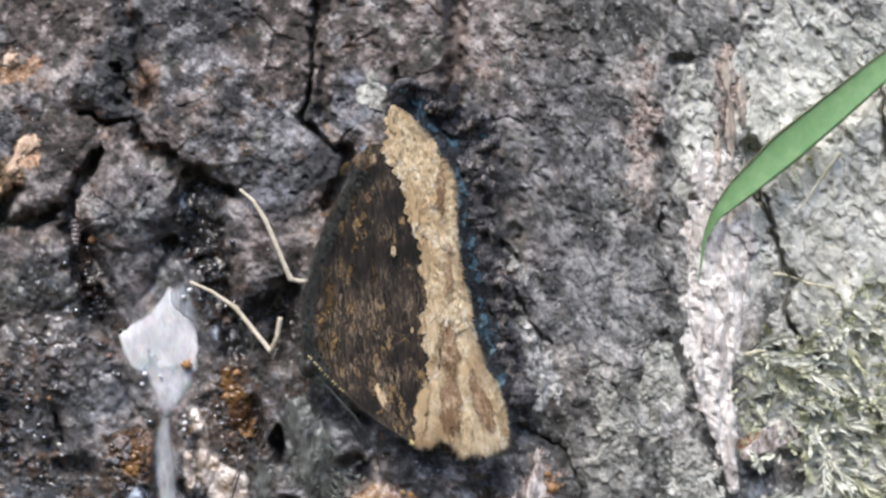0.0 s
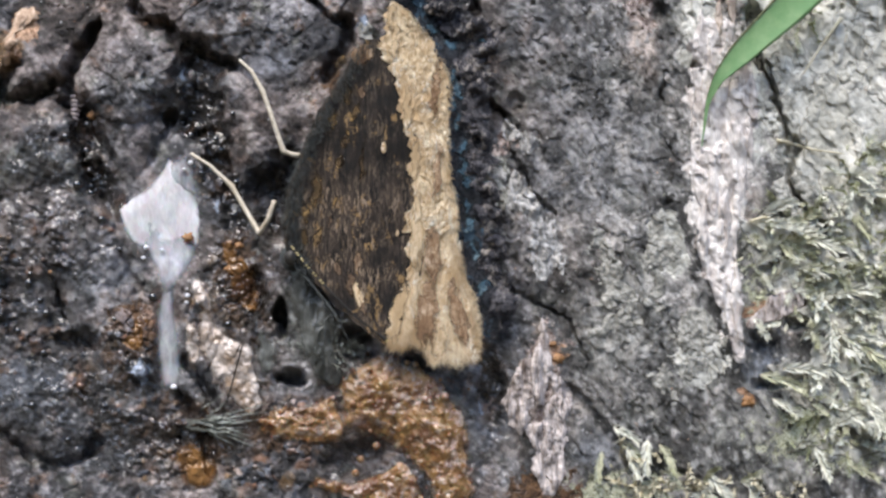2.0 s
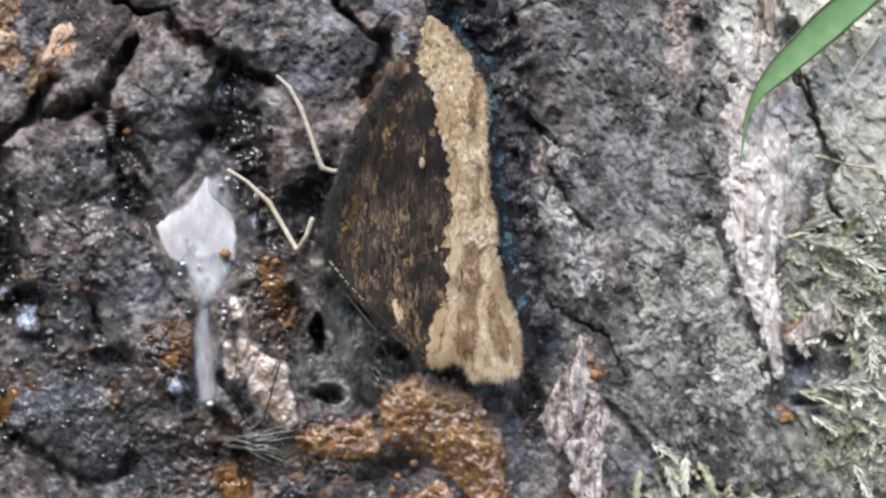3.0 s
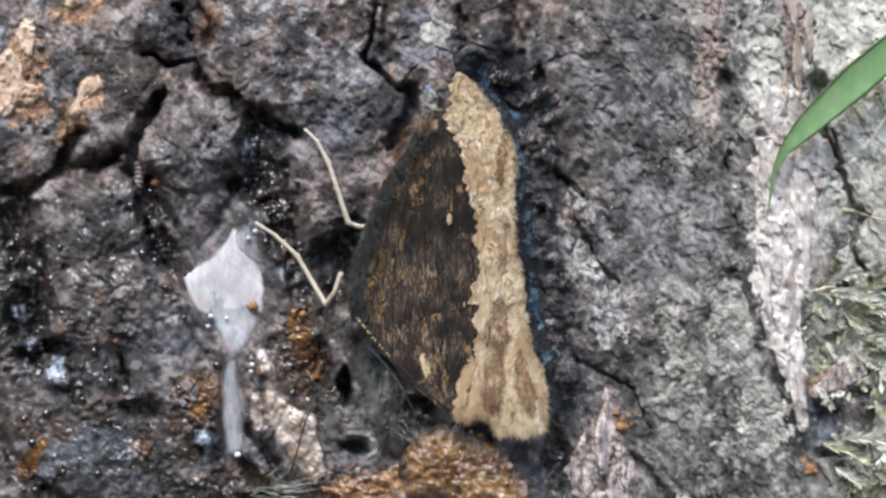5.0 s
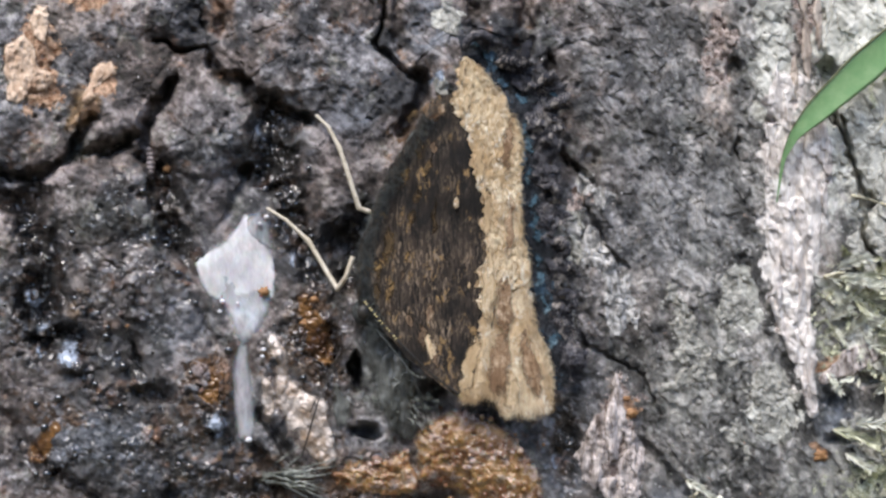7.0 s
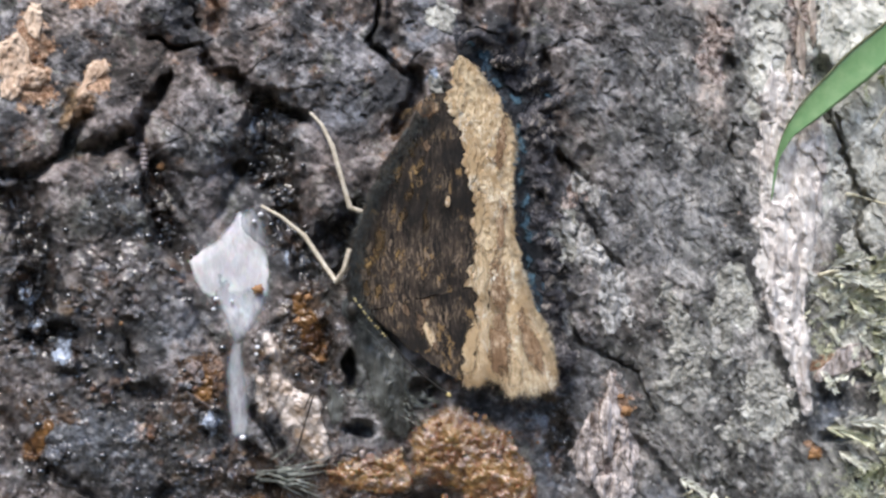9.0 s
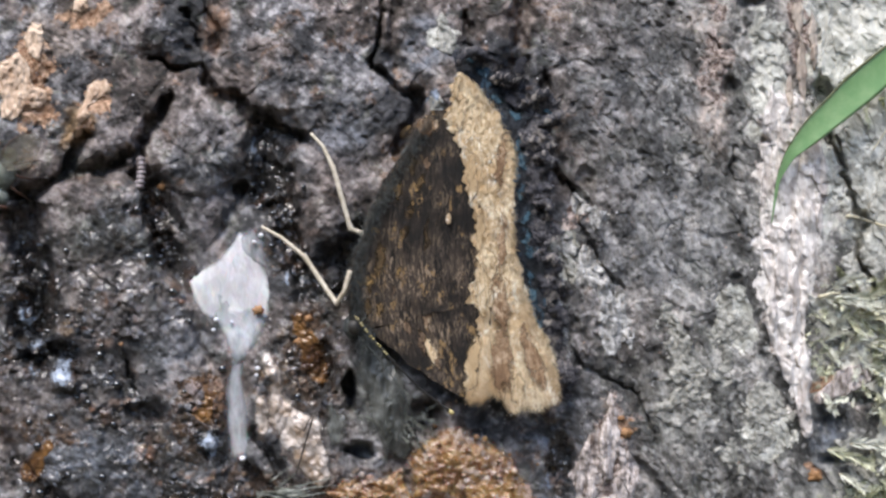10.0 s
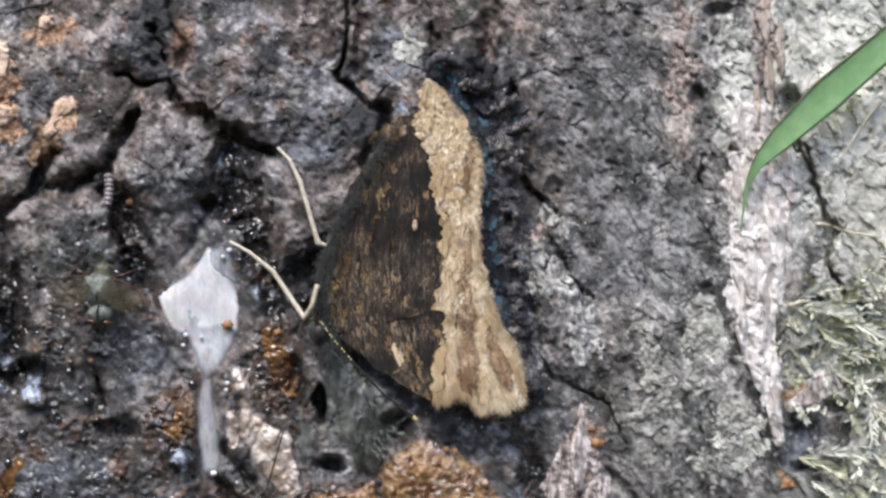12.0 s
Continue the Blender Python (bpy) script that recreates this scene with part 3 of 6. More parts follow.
TAN_SCALES = wing_material("tan_scales", (0.06, 0.038, 0.025), (0.24, 0.16, 0.10), (0.42, 0.31, 0.21), (0.46, 0.36, 0.25), 0.9, 0.54, thin=0.45)
# the far wing's cream border, its shadow mixed into the scale colours
SHADED_BORDER = wing_material("shaded_border_scales", (0.026, 0.027, 0.036), (0.118, 0.115, 0.130), (0.34, 0.315, 0.31), (0.40, 0.36, 0.325), 1.0, 0.52, 0.6, deep=0.6)
FAR_DARK = wing_material("far_wing_scales", (0.010, 0.012, 0.015), (0.044, 0.048, 0.058), (0.11, 0.115, 0.128), (0.055, 0.095, 0.135), 0.8, 0.50, 0.6)
BLUE = wing_material("blue_scales", (0.030, 0.052, 0.072), (0.075, 0.145, 0.20), (0.17, 0.26, 0.32), (0.20, 0.29, 0.34), 0.9, 0.52, 0.6, thin=0.45)
FUR = plain("body_fur", (0.022, 0.025, 0.024), (0.115, 0.122, 0.112), 0.0005, 0.85, 0.1)
LEG = plain("leg_scales", (0.36, 0.305, 0.215), (0.62, 0.56, 0.46), 0.0006, 0.55, 0.02)
ANTENNA = plain("antenna_scales", (0.012, 0.011, 0.010), (0.03, 0.026, 0.02), 0.0005, 0.5, 0.02)
YELLOW = plain("antenna_rings", (0.45, 0.36, 0.12), (0.66, 0.55, 0.28), 0.0005, 0.5, 0.02)
GRASS = plain("grass_leaf", (0.18, 0.34, 0.145), (0.26, 0.42, 0.20), 0.0016, 0.45, 0.03, (1, 1, 1), Subsurface_Weight=0.0)
LEAF = plain("leaf_green", (0.03, 0.06, 0.012), (0.075, 0.13, 0.03), 0.0015, 0.45, 0.05)
GRASS_RIB = plain("grass_rib", (0.17, 0.32, 0.135), (0.23, 0.39, 0.18), 0.001, 0.5)
GRASS_EDGE = plain("grass_edge", (0.075, 0.085, 0.035), (0.15, 0.16, 0.07), 0.0012, 0.6)
BUBBLE = plain("sap_bubble", (0.55, 0.56, 0.60), (0.80, 0.80, 0.83), 0.0008, 0.12, 0.01)
FOAM = plain("sap_foam", (0.50, 0.49, 0.51), (0.80, 0.785, 0.80), 0.0022, 0.42, 0.03, (1, 1, 0.4), Subsurface_Weight=0.3, Subsurface_Scale=0.0015, thin=0.4)


def jelly_material():
    m = Nodes("sap_jelly", Coat_Weight=1.0, Coat_Roughness=0.10, Subsurface_Weight=0.25, Subsurface_Scale=0.0008)
    p = m.place()
    a, b, c = m.noise(p, 0.0030, 5, 0.65, 0.6), m.noise(p, 0.0010, 5, 0.7, 0.4), m.noise(m.stretch(p, (1, 1, 1), (40, 10, 0)), 0.0017, 5, 0.7, 0.5)
    d = m.noise(m.stretch(p, (1, 1, 1), (10, 60, 30)), 0.0022, 5, 0.7, 0.5)
    base = m.mix(m.ramp(a, 0.38, 0.60), (0.13, 0.058, 0.022), (0.31, 0.175, 0.062))
    # whitish-pink sheen of the wet jelly, painted as pale patches
    base = m.mix(m.ramp(c, 0.52, 0.64, 0, 0.8), base, (0.58, 0.45, 0.38))
    base = m.mix(m.ramp(d, 0.56, 0.66, 0, 0.6), base, (0.30, 0.27, 0.27))
    base = m.mix(m.ramp(b, 0.34, 0.46, 0.5, 0.0), base, (0.05, 0.022, 0.009))
    m.set("Base Color", base)
    m.set("Alpha", m.ramp(m.math("ADD", m.value_of("thick"), m.math("MULTIPLY", m.math("SUBTRACT", c, 0.5), 0.9)), 0.0, 0.4))
    m.set("Roughness", m.ramp(b, 0.35, 0.65, 0.18, 0.45))
    m.bump(m.math("ADD", m.math("MULTIPLY", b, 0.5), c), 1.0, 0.00034, True)
    return m.mat


JELLY = jelly_material()
AMBER = plain("amber_sap", (0.045, 0.021, 0.010), (0.24, 0.125, 0.045), 0.0018, 0.12, 0.1, thin=0.9)
SLIME = plain("pale_slime", (0.25, 0.165, 0.10), (0.74, 0.67, 0.62), 0.0022, 0.2, 0.07, thin=0.7)
# bluish-white sky reflection, put into the base colour of the sap film
SKY_SHEEN = plain("sky_sheen_film", (0.014, 0.018, 0.027), (0.40, 0.46, 0.56), 0.0010, 0.10, 0.25, (1, 1, 0.5), thin=0.8)
DRIP = plain("sap_trickle", (0.25, 0.255, 0.27), (0.54, 0.545, 0.575), 0.0016, 0.22, 0.06, (1, 1, 0.35), Subsurface_Weight=0.4, Subsurface_Scale=0.001, thin=1.0)
LICHEN = plain("lichen_crust", (0.125, 0.126, 0.112), (0.47, 0.46, 0.415), 0.0008, 0.9, 0.15, thin=0.5)
MOSS = plain("moss_strands", (0.24, 0.26, 0.13), (0.62, 0.62, 0.48), 0.0012, 0.7)
GREY_SLIME = plain("grey_slime", (0.035, 0.037, 0.033), (0.19, 0.195, 0.18), 0.0014, 0.34, 0.2, (1, 1, 0.3), thin=0.5)
CHIP = plain("bare_wood", (0.10, 0.072, 0.06), (0.72, 0.65, 0.62), 0.0006, 0.8, 0.25, (1, 1, 0.22), thin=0.25)
ORANGE = plain("orange_crumbs", (0.15, 0.07, 0.026), (0.42, 0.23, 0.10), 0.0004, 0.6)
PALE_LICHEN = plain("pale_lichen", (0.40, 0.395, 0.345), (0.72, 0.705, 0.64), 0.0024, 0.9, 0.08, (1, 1, 0.6), thin=0.9)
PALE_BARK = plain("pale_bark", (0.36, 0.31, 0.285), (0.80, 0.765, 0.73), 0.0012, 0.8, 0.12, (1, 1, 0.4), thin=0.4)
TAN_BARK = plain("tan_bark", (0.27, 0.21, 0.17), (0.62, 0.54, 0.46), 0.0011, 0.8, 0.14, (1, 1, 0.35), thin=0.5)
TORN = plain("torn_wood", (0.34, 0.205, 0.125), (0.80, 0.63, 0.48), 0.0015, 0.7, 0.16, (1, 1, 0.6), thin=0.4)
PALE_MOSS = plain("pale_moss", (0.46, 0.475, 0.38), (0.76, 0.76, 0.68), 0.0016, 0.75)
STALK = plain("dry_stalk", (0.40, 0.36, 0.24), (0.66, 0.62, 0.48), 0.0007, 0.8)
WATER = Nodes("dark_sap_drops", Base_Color=(0.012, 0.011, 0.011), Roughness=0.12, Specular_IOR_Level=0.9, Coat_Weight=1.0, Coat_Roughness=0.12).mat
FIBRE = plain("grey_fibres", (0.07, 0.078, 0.068), (0.30, 0.32, 0.28), 0.0009, 0.5)
THREAD = plain("dark_thread", (0.02, 0.017, 0.014), (0.06, 0.05, 0.042), 0.0006, 0.5)
ASH = plain("ash_flakes", (0.09, 0.088, 0.085), (0.56, 0.55, 0.53), 0.0007, 0.8, 0.2, (1, 1, 0.5), thin=0.4)


SOIL = plain("forest_soil", (0.03, 0.024, 0.016), (0.10, 0.085, 0.05), 0.02, 0.9, 8.0)
# dark green for the added ring that keeps low sky out of reflections
DARK_RING = plain("dark_ring", (0.012, 0.020, 0.008), (0.06, 0.085, 0.03), 0.25, 0.9, 60.0)
TRUNK = plain("old_bark", (0.03, 0.028, 0.028), (0.16, 0.15, 0.14), 0.012, 0.85, 3.0, (1, 1, 0.35))


# ---------------------------------------------------------------- mesh helpers
def mesh_of(name, verts, faces, material, smooth=True):
    me = bpy.data.meshes.new(name)
    verts, faces = np.asarray(verts, float), np.asarray(faces, int)
    me.vertices.add(len(verts))
    me.vertices.foreach_set("co", verts.ravel())
    n = faces.shape[1]
    me.loops.add(faces.size)
    me.polygons.add(len(faces))
    me.loops.foreach_set("vertex_index", faces.ravel())
    me.polygons.foreach_set("loop_start", np.arange(0, faces.size, n))
    me.update(calc_edges=True)
    me.polygons.foreach_set("use_smooth", np.full(len(faces), smooth))
    me.materials.append(material)
    return me


def thickness(me, values):
    """How thick a layer is at each vertex, 0 to 1: thin layers let what is under them through."""
    me.attributes.new("thick", "FLOAT", "POINT").data.foreach_set("value", np.asarray(values, np.float32))
    return me


def grid_faces(rows, cols):
    k = np.arange(rows * cols).reshape(rows, cols)
    return np.stack([k[:-1, :-1], k[1:, :-1], k[1:, 1:], k[:-1, 1:]], -1).reshape(-1, 4)


def part(name, me, parent, label=""):
    ob = new(name, me)
    ob.parent = parent
    return tagged(ob, label)


def thing(name, label, category, place=(0, 0, 0), group="", kind=""):
    ob = new(name)
    ob.location = place
    ob.empty_display_size = 0.005
    return tagged(ob, label, category, group, kind)


def part_at(name, me, parent, pivot=None, label=""):
    """A part whose mesh was made in the world, set under its thing with its own origin at pivot."""
    base = Vector(parent.location)
    spot = Vector(pivot) if pivot is not None else base
    me.transform(Matrix.Translation(-spot))
    ob = part(name, me, parent, label)
    ob.location = spot - base
    return ob


def knots(pairs, x):
    """Smooth run of a value through (place, value) pairs."""
    a, b = np.array(pairs, float).T
    return np.interp(x, a, b)


def sheet(name, material, left, right, top, bottom, height, rows, cols, ragged=(0, 0), thick=0.1, seed=1):
    """A thin curved sheet between two edges, given along v; bottom may vary across as (fraction, v) pairs. height in mm by (u, v)."""
    c = np.linspace(0, 1, cols)[None, :]
    r = np.linspace(0, 1, rows)[:, None]
    low = knots(bottom, c) if isinstance(bottom, list) else bottom
    v = top + (low - top) * r + 0 * c
    jag = lambda k, amount: amount * 2 * (fbm(v * 0 + 40 * k, v, 16, seed + 9 * k, 3, 0.7) - 0.5)
    a, b = knots(left, v) + jag(1, ragged[0]), knots(right, v) + jag(2, ragged[1])
    u = a + (b - a) * c
    v = v + ragged[1] * 0.8 * (fbm(u, v * 0, 14, seed + 5, 2) - 0.5) * r
    h = height(u, v)
    up = np.stack([np.stack(put_many(u, v, h), -1)], 0)[0].reshape(-1, 3)
    down = np.stack(put_many(u, v, h - thick), -1).reshape(-1, 3)
    f = grid_faces(rows, cols)
    k = np.arange(rows * cols).reshape(rows, cols)
    ring = np.concatenate([k[0, :-1], k[:-1, -1], k[-1, :0:-1], k[:0:-1, 0]])
    after = np.roll(ring, -1)
    n = rows * cols
    rim = np.stack([ring, after, after + n, ring + n], -1)
    me = mesh_of(name, np.concatenate([up, down]), np.concatenate([f, f[:, ::-1] + n, rim]), material)
    body = (16 * (c * (1 - c)) * (r * (1 - r))).ravel()
    return thickness(me, np.concatenate([body, body]))


def put_many(u, v, h_mm):
    """put() for arrays, with the height in mm."""
    k = UNIT * (1 - h_mm * 1e-3 / STAND)
    x, z = (u - 784) * k, (441 - v) * k
    y = 0.02896 * x - 0.01104 * z
    return x * (1 + y / STAND), y - h_mm * 1e-3, 0.35 + z * (1 + y / STAND)


def tube(name, material, points, radii, sides=8, closed=True):
    """A round rod through world points, radii in metres."""
    pts = [Vector([float(c) for c in p]) for p in points]
    verts, faces = [], []
    side = None
    for i, p in enumerate(pts):
        ahead = (pts[min(i + 1, len(pts) - 1)] - pts[max(i - 1, 0)]).normalized()
        if side is None:
            side = ahead.orthogonal().normalized()
        side = (side - ahead * side.dot(ahead)).normalized()
        other = ahead.cross(side)
        for k in range(sides):
            w = 2 * math.pi * k / sides
            verts.append(p + float(radii[i]) * (math.cos(w) * side + math.sin(w) * other))
    for i in range(len(pts) - 1):
        for k in range(sides):
            a, b = i * sides + k, i * sides + (k + 1) % sides
            faces.append((a, b, b + sides, a + sides))
    n = len(verts)
    verts += [pts[0], pts[-1]]
    for k in range(sides):
        faces.append((n, (k + 1) % sides, k, n))
        e = (len(pts) - 1) * sides
        faces.append((n + 1, e + k, e + (k + 1) % sides, n + 1))
    me = bpy.data.meshes.new(name)
    me.from_pydata(verts, [], [f[:3] if f[0] == f[3] else f for f in faces])
    me.polygons.foreach_set("use_smooth", [True] * len(me.polygons))
    me.materials.append(material)
    return me


def ball(name, material, centre, radii, seed=0, rough=0.0, turn=None, size=(16, 12)):
    """A rounded body, with an uneven skin where rough is above 0."""
    bm = bmesh.new()
    bmesh.ops.create_uvsphere(bm, u_segments=size[0], v_segments=size[1], radius=1)
    spin = (turn or Matrix()).to_3x3()
    for w in bm.verts:
        k = 1 + rough * (noise.noise(w.co * 2.3 + Vector((seed, 0, 0))) + 0.5 * noise.noise(w.co * 6 + Vector((0, seed, 0))))
        w.co = Vector(centre) + spin @ Vector([w.co[i] * radii[i] * k for i in range(3)])
    me = bpy.data.meshes.new(name)
    bm.to_mesh(me)
    bm.free()
    me.polygons.foreach_set("use_smooth", [True] * len(me.polygons))
    me.materials.append(material)
    return thickness(me, np.ones(len(me.vertices)))


def lump(name, material, spine, step_units=2.0, bumps=0.3, size=14, seed=3, sink=0.6, follow=0.35):
    """A soft heap on the bark along a spine of (u, v, radius, height in mm)."""
    s = np.array(spine, float)
    pad = s[:, 2].max() * 1.3
    us = np.arange(s[:, 0].min() - pad, s[:, 0].max() + pad, step_units)
    vs = np.arange(s[:, 1].min() - pad, s[:, 1].max() + pad, step_units)
    u, v = np.meshgrid(us, vs)
    wu, wv = u + 22 * (fbm(u, v, 40, seed, 3) - 0.5), v + 22 * (fbm(u, v, 40, seed + 2, 3) - 0.5)
    best = np.full(u.shape, -1.0)
    for (a, b, r, h), (c, d, r2, h2) in zip(s[:-1], s[1:]):
        k = np.clip(((wu - a) * (c - a) + (wv - b) * (d - b)) / max((c - a) ** 2 + (d - b) ** 2, 1e-6), 0, 1)
        dist = np.hypot(wu - a - k * (c - a), wv - b - k * (d - b)) / (r + (r2 - r) * k)
        best = np.maximum(best, np.where(dist < 1.25, np.sqrt(np.clip(1 - (dist / 1.25) ** 2, 0, 1)) * (h + (h2 - h) * k), -1.0))
    f1, f2, own = cells(u, v, size, seed + 4)
    top = relief(u, v)
    soft = fbm(u, v, 60, seed + 6, 2) * 0.5
    h = top * follow + soft + np.where(best > 0, best * (1 + bumps * (0.7 - f1)) - sink * 0.3, -sink)
    h = np.where(best > 0, np.maximum(h, top - sink), top - sink)
    inside = best > 0
    f = grid_faces(*u.shape)
    f = f[inside.ravel()[f].any(1)]
    used, inverse = np.unique(f, return_inverse=True)
    verts = np.stack(put_many(u, v, h), -1).reshape(-1, 3)[used]
    return thickness(mesh_of(name, verts, inverse.reshape(f.shape), material), (np.clip(best, 0, None) / s[:, 3].max()).ravel()[used])


def spread(name, material, outline, rise, soft, seed, follow=0.6, bumps=0.2, size=16, run=(1.0, 1.0), fold=0.0, ragged=18, step_units=1.8, swell=0.5):
    """A layer on the bark inside a closed outline: rise in mm, soft the width of its shoulder; run stretches its bumps, fold its ridges."""
    o = np.array(outline, float)
    u, v = np.meshgrid(np.arange(o[:, 0].min() - 14, o[:, 0].max() + 14, step_units), np.arange(o[:, 1].min() - 14, o[:, 1].max() + 14, step_units))
    wu, wv = u + ragged * (fbm(u, v, 34, seed, 4, 0.6) - 0.5), v + ragged * (fbm(u, v, 34, seed + 2, 4, 0.6) - 0.5)
    inside = np.zeros(u.shape, bool)
    for (a, b), (c, d) in zip(o, np.roll(o, -1, 0)):
        if b != d:
            inside ^= ((b > wv) != (d > wv)) & (wu < (c - a) * (wv - b) / (d - b) + a)
    s = along(wu, wv, [tuple(p) for p in o] + [tuple(o[0])]) * np.where(inside, 1, -1)
    top = relief(u, v)
    calm = top.copy()
    for k in (1, 2, 3, 4, 5, 5, 4, 3):
        calm = 0.25 * (np.roll(calm, k, 0) + np.roll(calm, -k, 0) + np.roll(calm, k, 1) + np.roll(calm, -k, 1))
    body = np.clip(s / soft, 0, 1) ** swell
    f1, f2, own = cells(u * run[0], v * run[1], size, seed + 4)
    h = follow * top + (1 - follow) * calm + body * rise * (1 + bumps * (0.6 - f1) + 0.5 * bumps * (own - 0.5)) + body * fold * (fbm(u * run[0], v * run[1], 13, seed + 6, 3, 0.6) - 0.5)
    h = np.where(s > 0, np.maximum(h, calm + 0.5 * (top - calm) - 0.45 + 0.48 * np.clip(s / 8, 0, 1)), top - 0.4)
    f = grid_faces(*u.shape)
    f = f[(s > -2).ravel()[f].any(1)]
    used, inverse = np.unique(f, return_inverse=True)
    me = mesh_of(name, np.stack(put_many(u, v, h), -1).reshape(-1, 3)[used], inverse.reshape(f.shape), material)
    return thickness(me, np.clip(s / soft, 0, 1).ravel()[used])


def crust(name, material, spine, cover=0.5, thick=0.3, grain=16, seed=3, step_units=1.8, lean=1.0):
    """A thin ragged crust that follows the bark round a spine of (u, v, radius)."""
    s = np.array(spine, float)
    pad = s[:, 2].max() * 1.2
    u, v = np.meshgrid(np.arange(s[:, 0].min() - pad, s[:, 0].max() + pad, step_units), np.arange(s[:, 1].min() - pad, s[:, 1].max() + pad, step_units))
    near = np.full(u.shape, 9.0)
    for (a, b, r), (c, d, r2) in zip(s[:-1], s[1:]):
        k = np.clip(((u - a) * (c - a) + (v - b) * (d - b)) / max((c - a) ** 2 + (d - b) ** 2, 1e-6), 0, 1)
        near = np.minimum(near, np.hypot(u - a - k * (c - a), v - b - k * (d - b)) / (r + (r2 - r) * k))
    field = fbm(u, v * lean, grain * 2.2, seed, 4, 0.62) + 0.10 - cover * 0 - 0.42 * near**1.5 + 0.25 * (cover - 0.5)
    f1, f2, own = cells(u, v * lean, grain * 0.55, seed + 3)
    body = step(field, 0.30, 0.40)
    h = relief(u, v) + body * thick * (0.6 + 0.45 * (0.6 - f1) + 0.4 * own + 0.6 * (fbm(u, v * lean, 24, seed + 9, 3) - 0.5)) + 0.12 * (fbm(u, v * lean, 7, seed + 5, 2) - 0.5) - 0.12
    f = grid_faces(*u.shape)
    f = f[(field > 0.30).ravel()[f].any(1)]
    used, inverse = np.unique(f, return_inverse=True)
    me = mesh_of(name, np.stack(put_many(u, v, h), -1).reshape(-1, 3)[used], inverse.reshape(f.shape), material)
    return thickness(me, step(field, 0.30, 0.46).ravel()[used])


# ---------------------------------------------------------------- the tree and the ground
def build_ground():
    n = 60
    t = np.linspace(-1, 1, n)
    x, y = np.meshgrid(np.sign(t) * np.abs(t) ** 3 * 400, np.sign(t) * np.abs(t) ** 3 * 400)
    z = 0.02 * np.sin(x * 3.1) * np.cos(y * 2.7) * (np.hypot(x, y) < 30)
    me = mesh_of("ground", np.stack([x, y, z], -1).reshape(-1, 3), grid_faces(n, n)[:, ::-1], SOIL)
    tagged(new("ground", me), "brown forest soil with leaf litter", "ground", kind="structure")


def build_tree():
    tree = thing("tree_trunk", "old tree trunk with cracked grey bark wet with sap", "tree trunk", (0, 0.5, 0))
    # the round trunk behind the bark face
    rows, cols = 60, 96
    z = np.linspace(-0.1, 3.0, rows)[:, None]
    w = np.linspace(0, 2 * math.pi, cols, endpoint=False)[None, :]
    r = 0.5 - 0.05 * step(z, 0.5, 3.0) + 0.12 * np.exp(-np.maximum(z, 0) / 0.12) * (0.5 + 0.5 * np.cos(5 * w + 0.6)) ** 2
    r = r + 0.012 * np.sin(23 * w + 2 * np.sin(3 * z)) + 0 * z
    front = np.exp(-((((w + math.pi) % (2 * math.pi) - math.pi + math.pi / 2 + 0 * z) / 0.28) ** 4)) * np.exp(-(((z - 0.35) / 0.12) ** 4))
    x, y = r * np.cos(w), r * np.sin(w)
    y = np.where(front > 0.02, np.maximum(y, -0.488 * front + y * (1 - front)), y)
    shut = np.array((0.9, 0.6, 0.3, 0.003))[:, None]
    x, y = np.concatenate([x, x[-1:] * shut]), np.concatenate([y, y[-1:] * shut])
    z = np.concatenate([z, 3.0 + 0.03 * (1 - shut)])
    verts = np.stack([x, y, z + 0 * w], -1).reshape(-1, 3)
    k = np.arange((rows + 4) * cols).reshape(rows + 4, cols)
    nxt = np.roll(k, -1, 1)
    f = np.stack([k[:-1], nxt[:-1], nxt[1:], k[1:]], -1).reshape(-1, 4)
    part("trunk", mesh_of("trunk", verts, f, TRUNK), tree)
    # the bark face, plate by plate between the cracks
    us, vs = np.arange(-150, 1860, BARK_STEP), np.arange(-230, 1130, BARK_STEP)
    u, v = np.meshgrid(us, vs)
    h = relief(u, v)
    rim = np.minimum(np.minimum(u - us[0], us[-1] - u), np.minimum(v - vs[0], vs[-1] - v))
    h = h - 14 * (1 - step(rim, 0, 60))
    x, y, z = put_many(u, v, h)
    verts = np.stack([x, y - 0.5, z], -1)
    normals = np.cross(np.gradient(verts, axis=0), np.gradient(verts, axis=1))
    normals /= np.linalg.norm(normals, axis=-1, keepdims=True)
    if normals[..., 1].mean() > 0:
        normals = -normals
    verts, normals = verts.reshape(-1, 3), normals.reshape(-1, 3)
    masks = [a.reshape(-1, 4).astype(np.float32) for a in (*zones(u, v), stains(u, v))]
    f = grid_faces(*u.shape)
    plates = plates_of(u, v).ravel()[f[:, 0]]
    for n, (_, _, label) in enumerate(PLATES):
        own = f[plates == n]
        if not len(own):
            continue
        used, inverse = np.unique(own, return_inverse=True)
        me = mesh_of("bark_plate", verts[used], inverse.reshape(own.shape), BARK)
        for name, values in zip(("zone_a", "zone_b", "zone_c", "stain"), masks):
            me.attributes.new(name, "FLOAT_COLOR", "POINT").data.foreach_set("color", values[used].ravel())
        me.normals_split_custom_set_from_vertices(normals[used].tolist())
        part("bark_plate", me, tree, label)


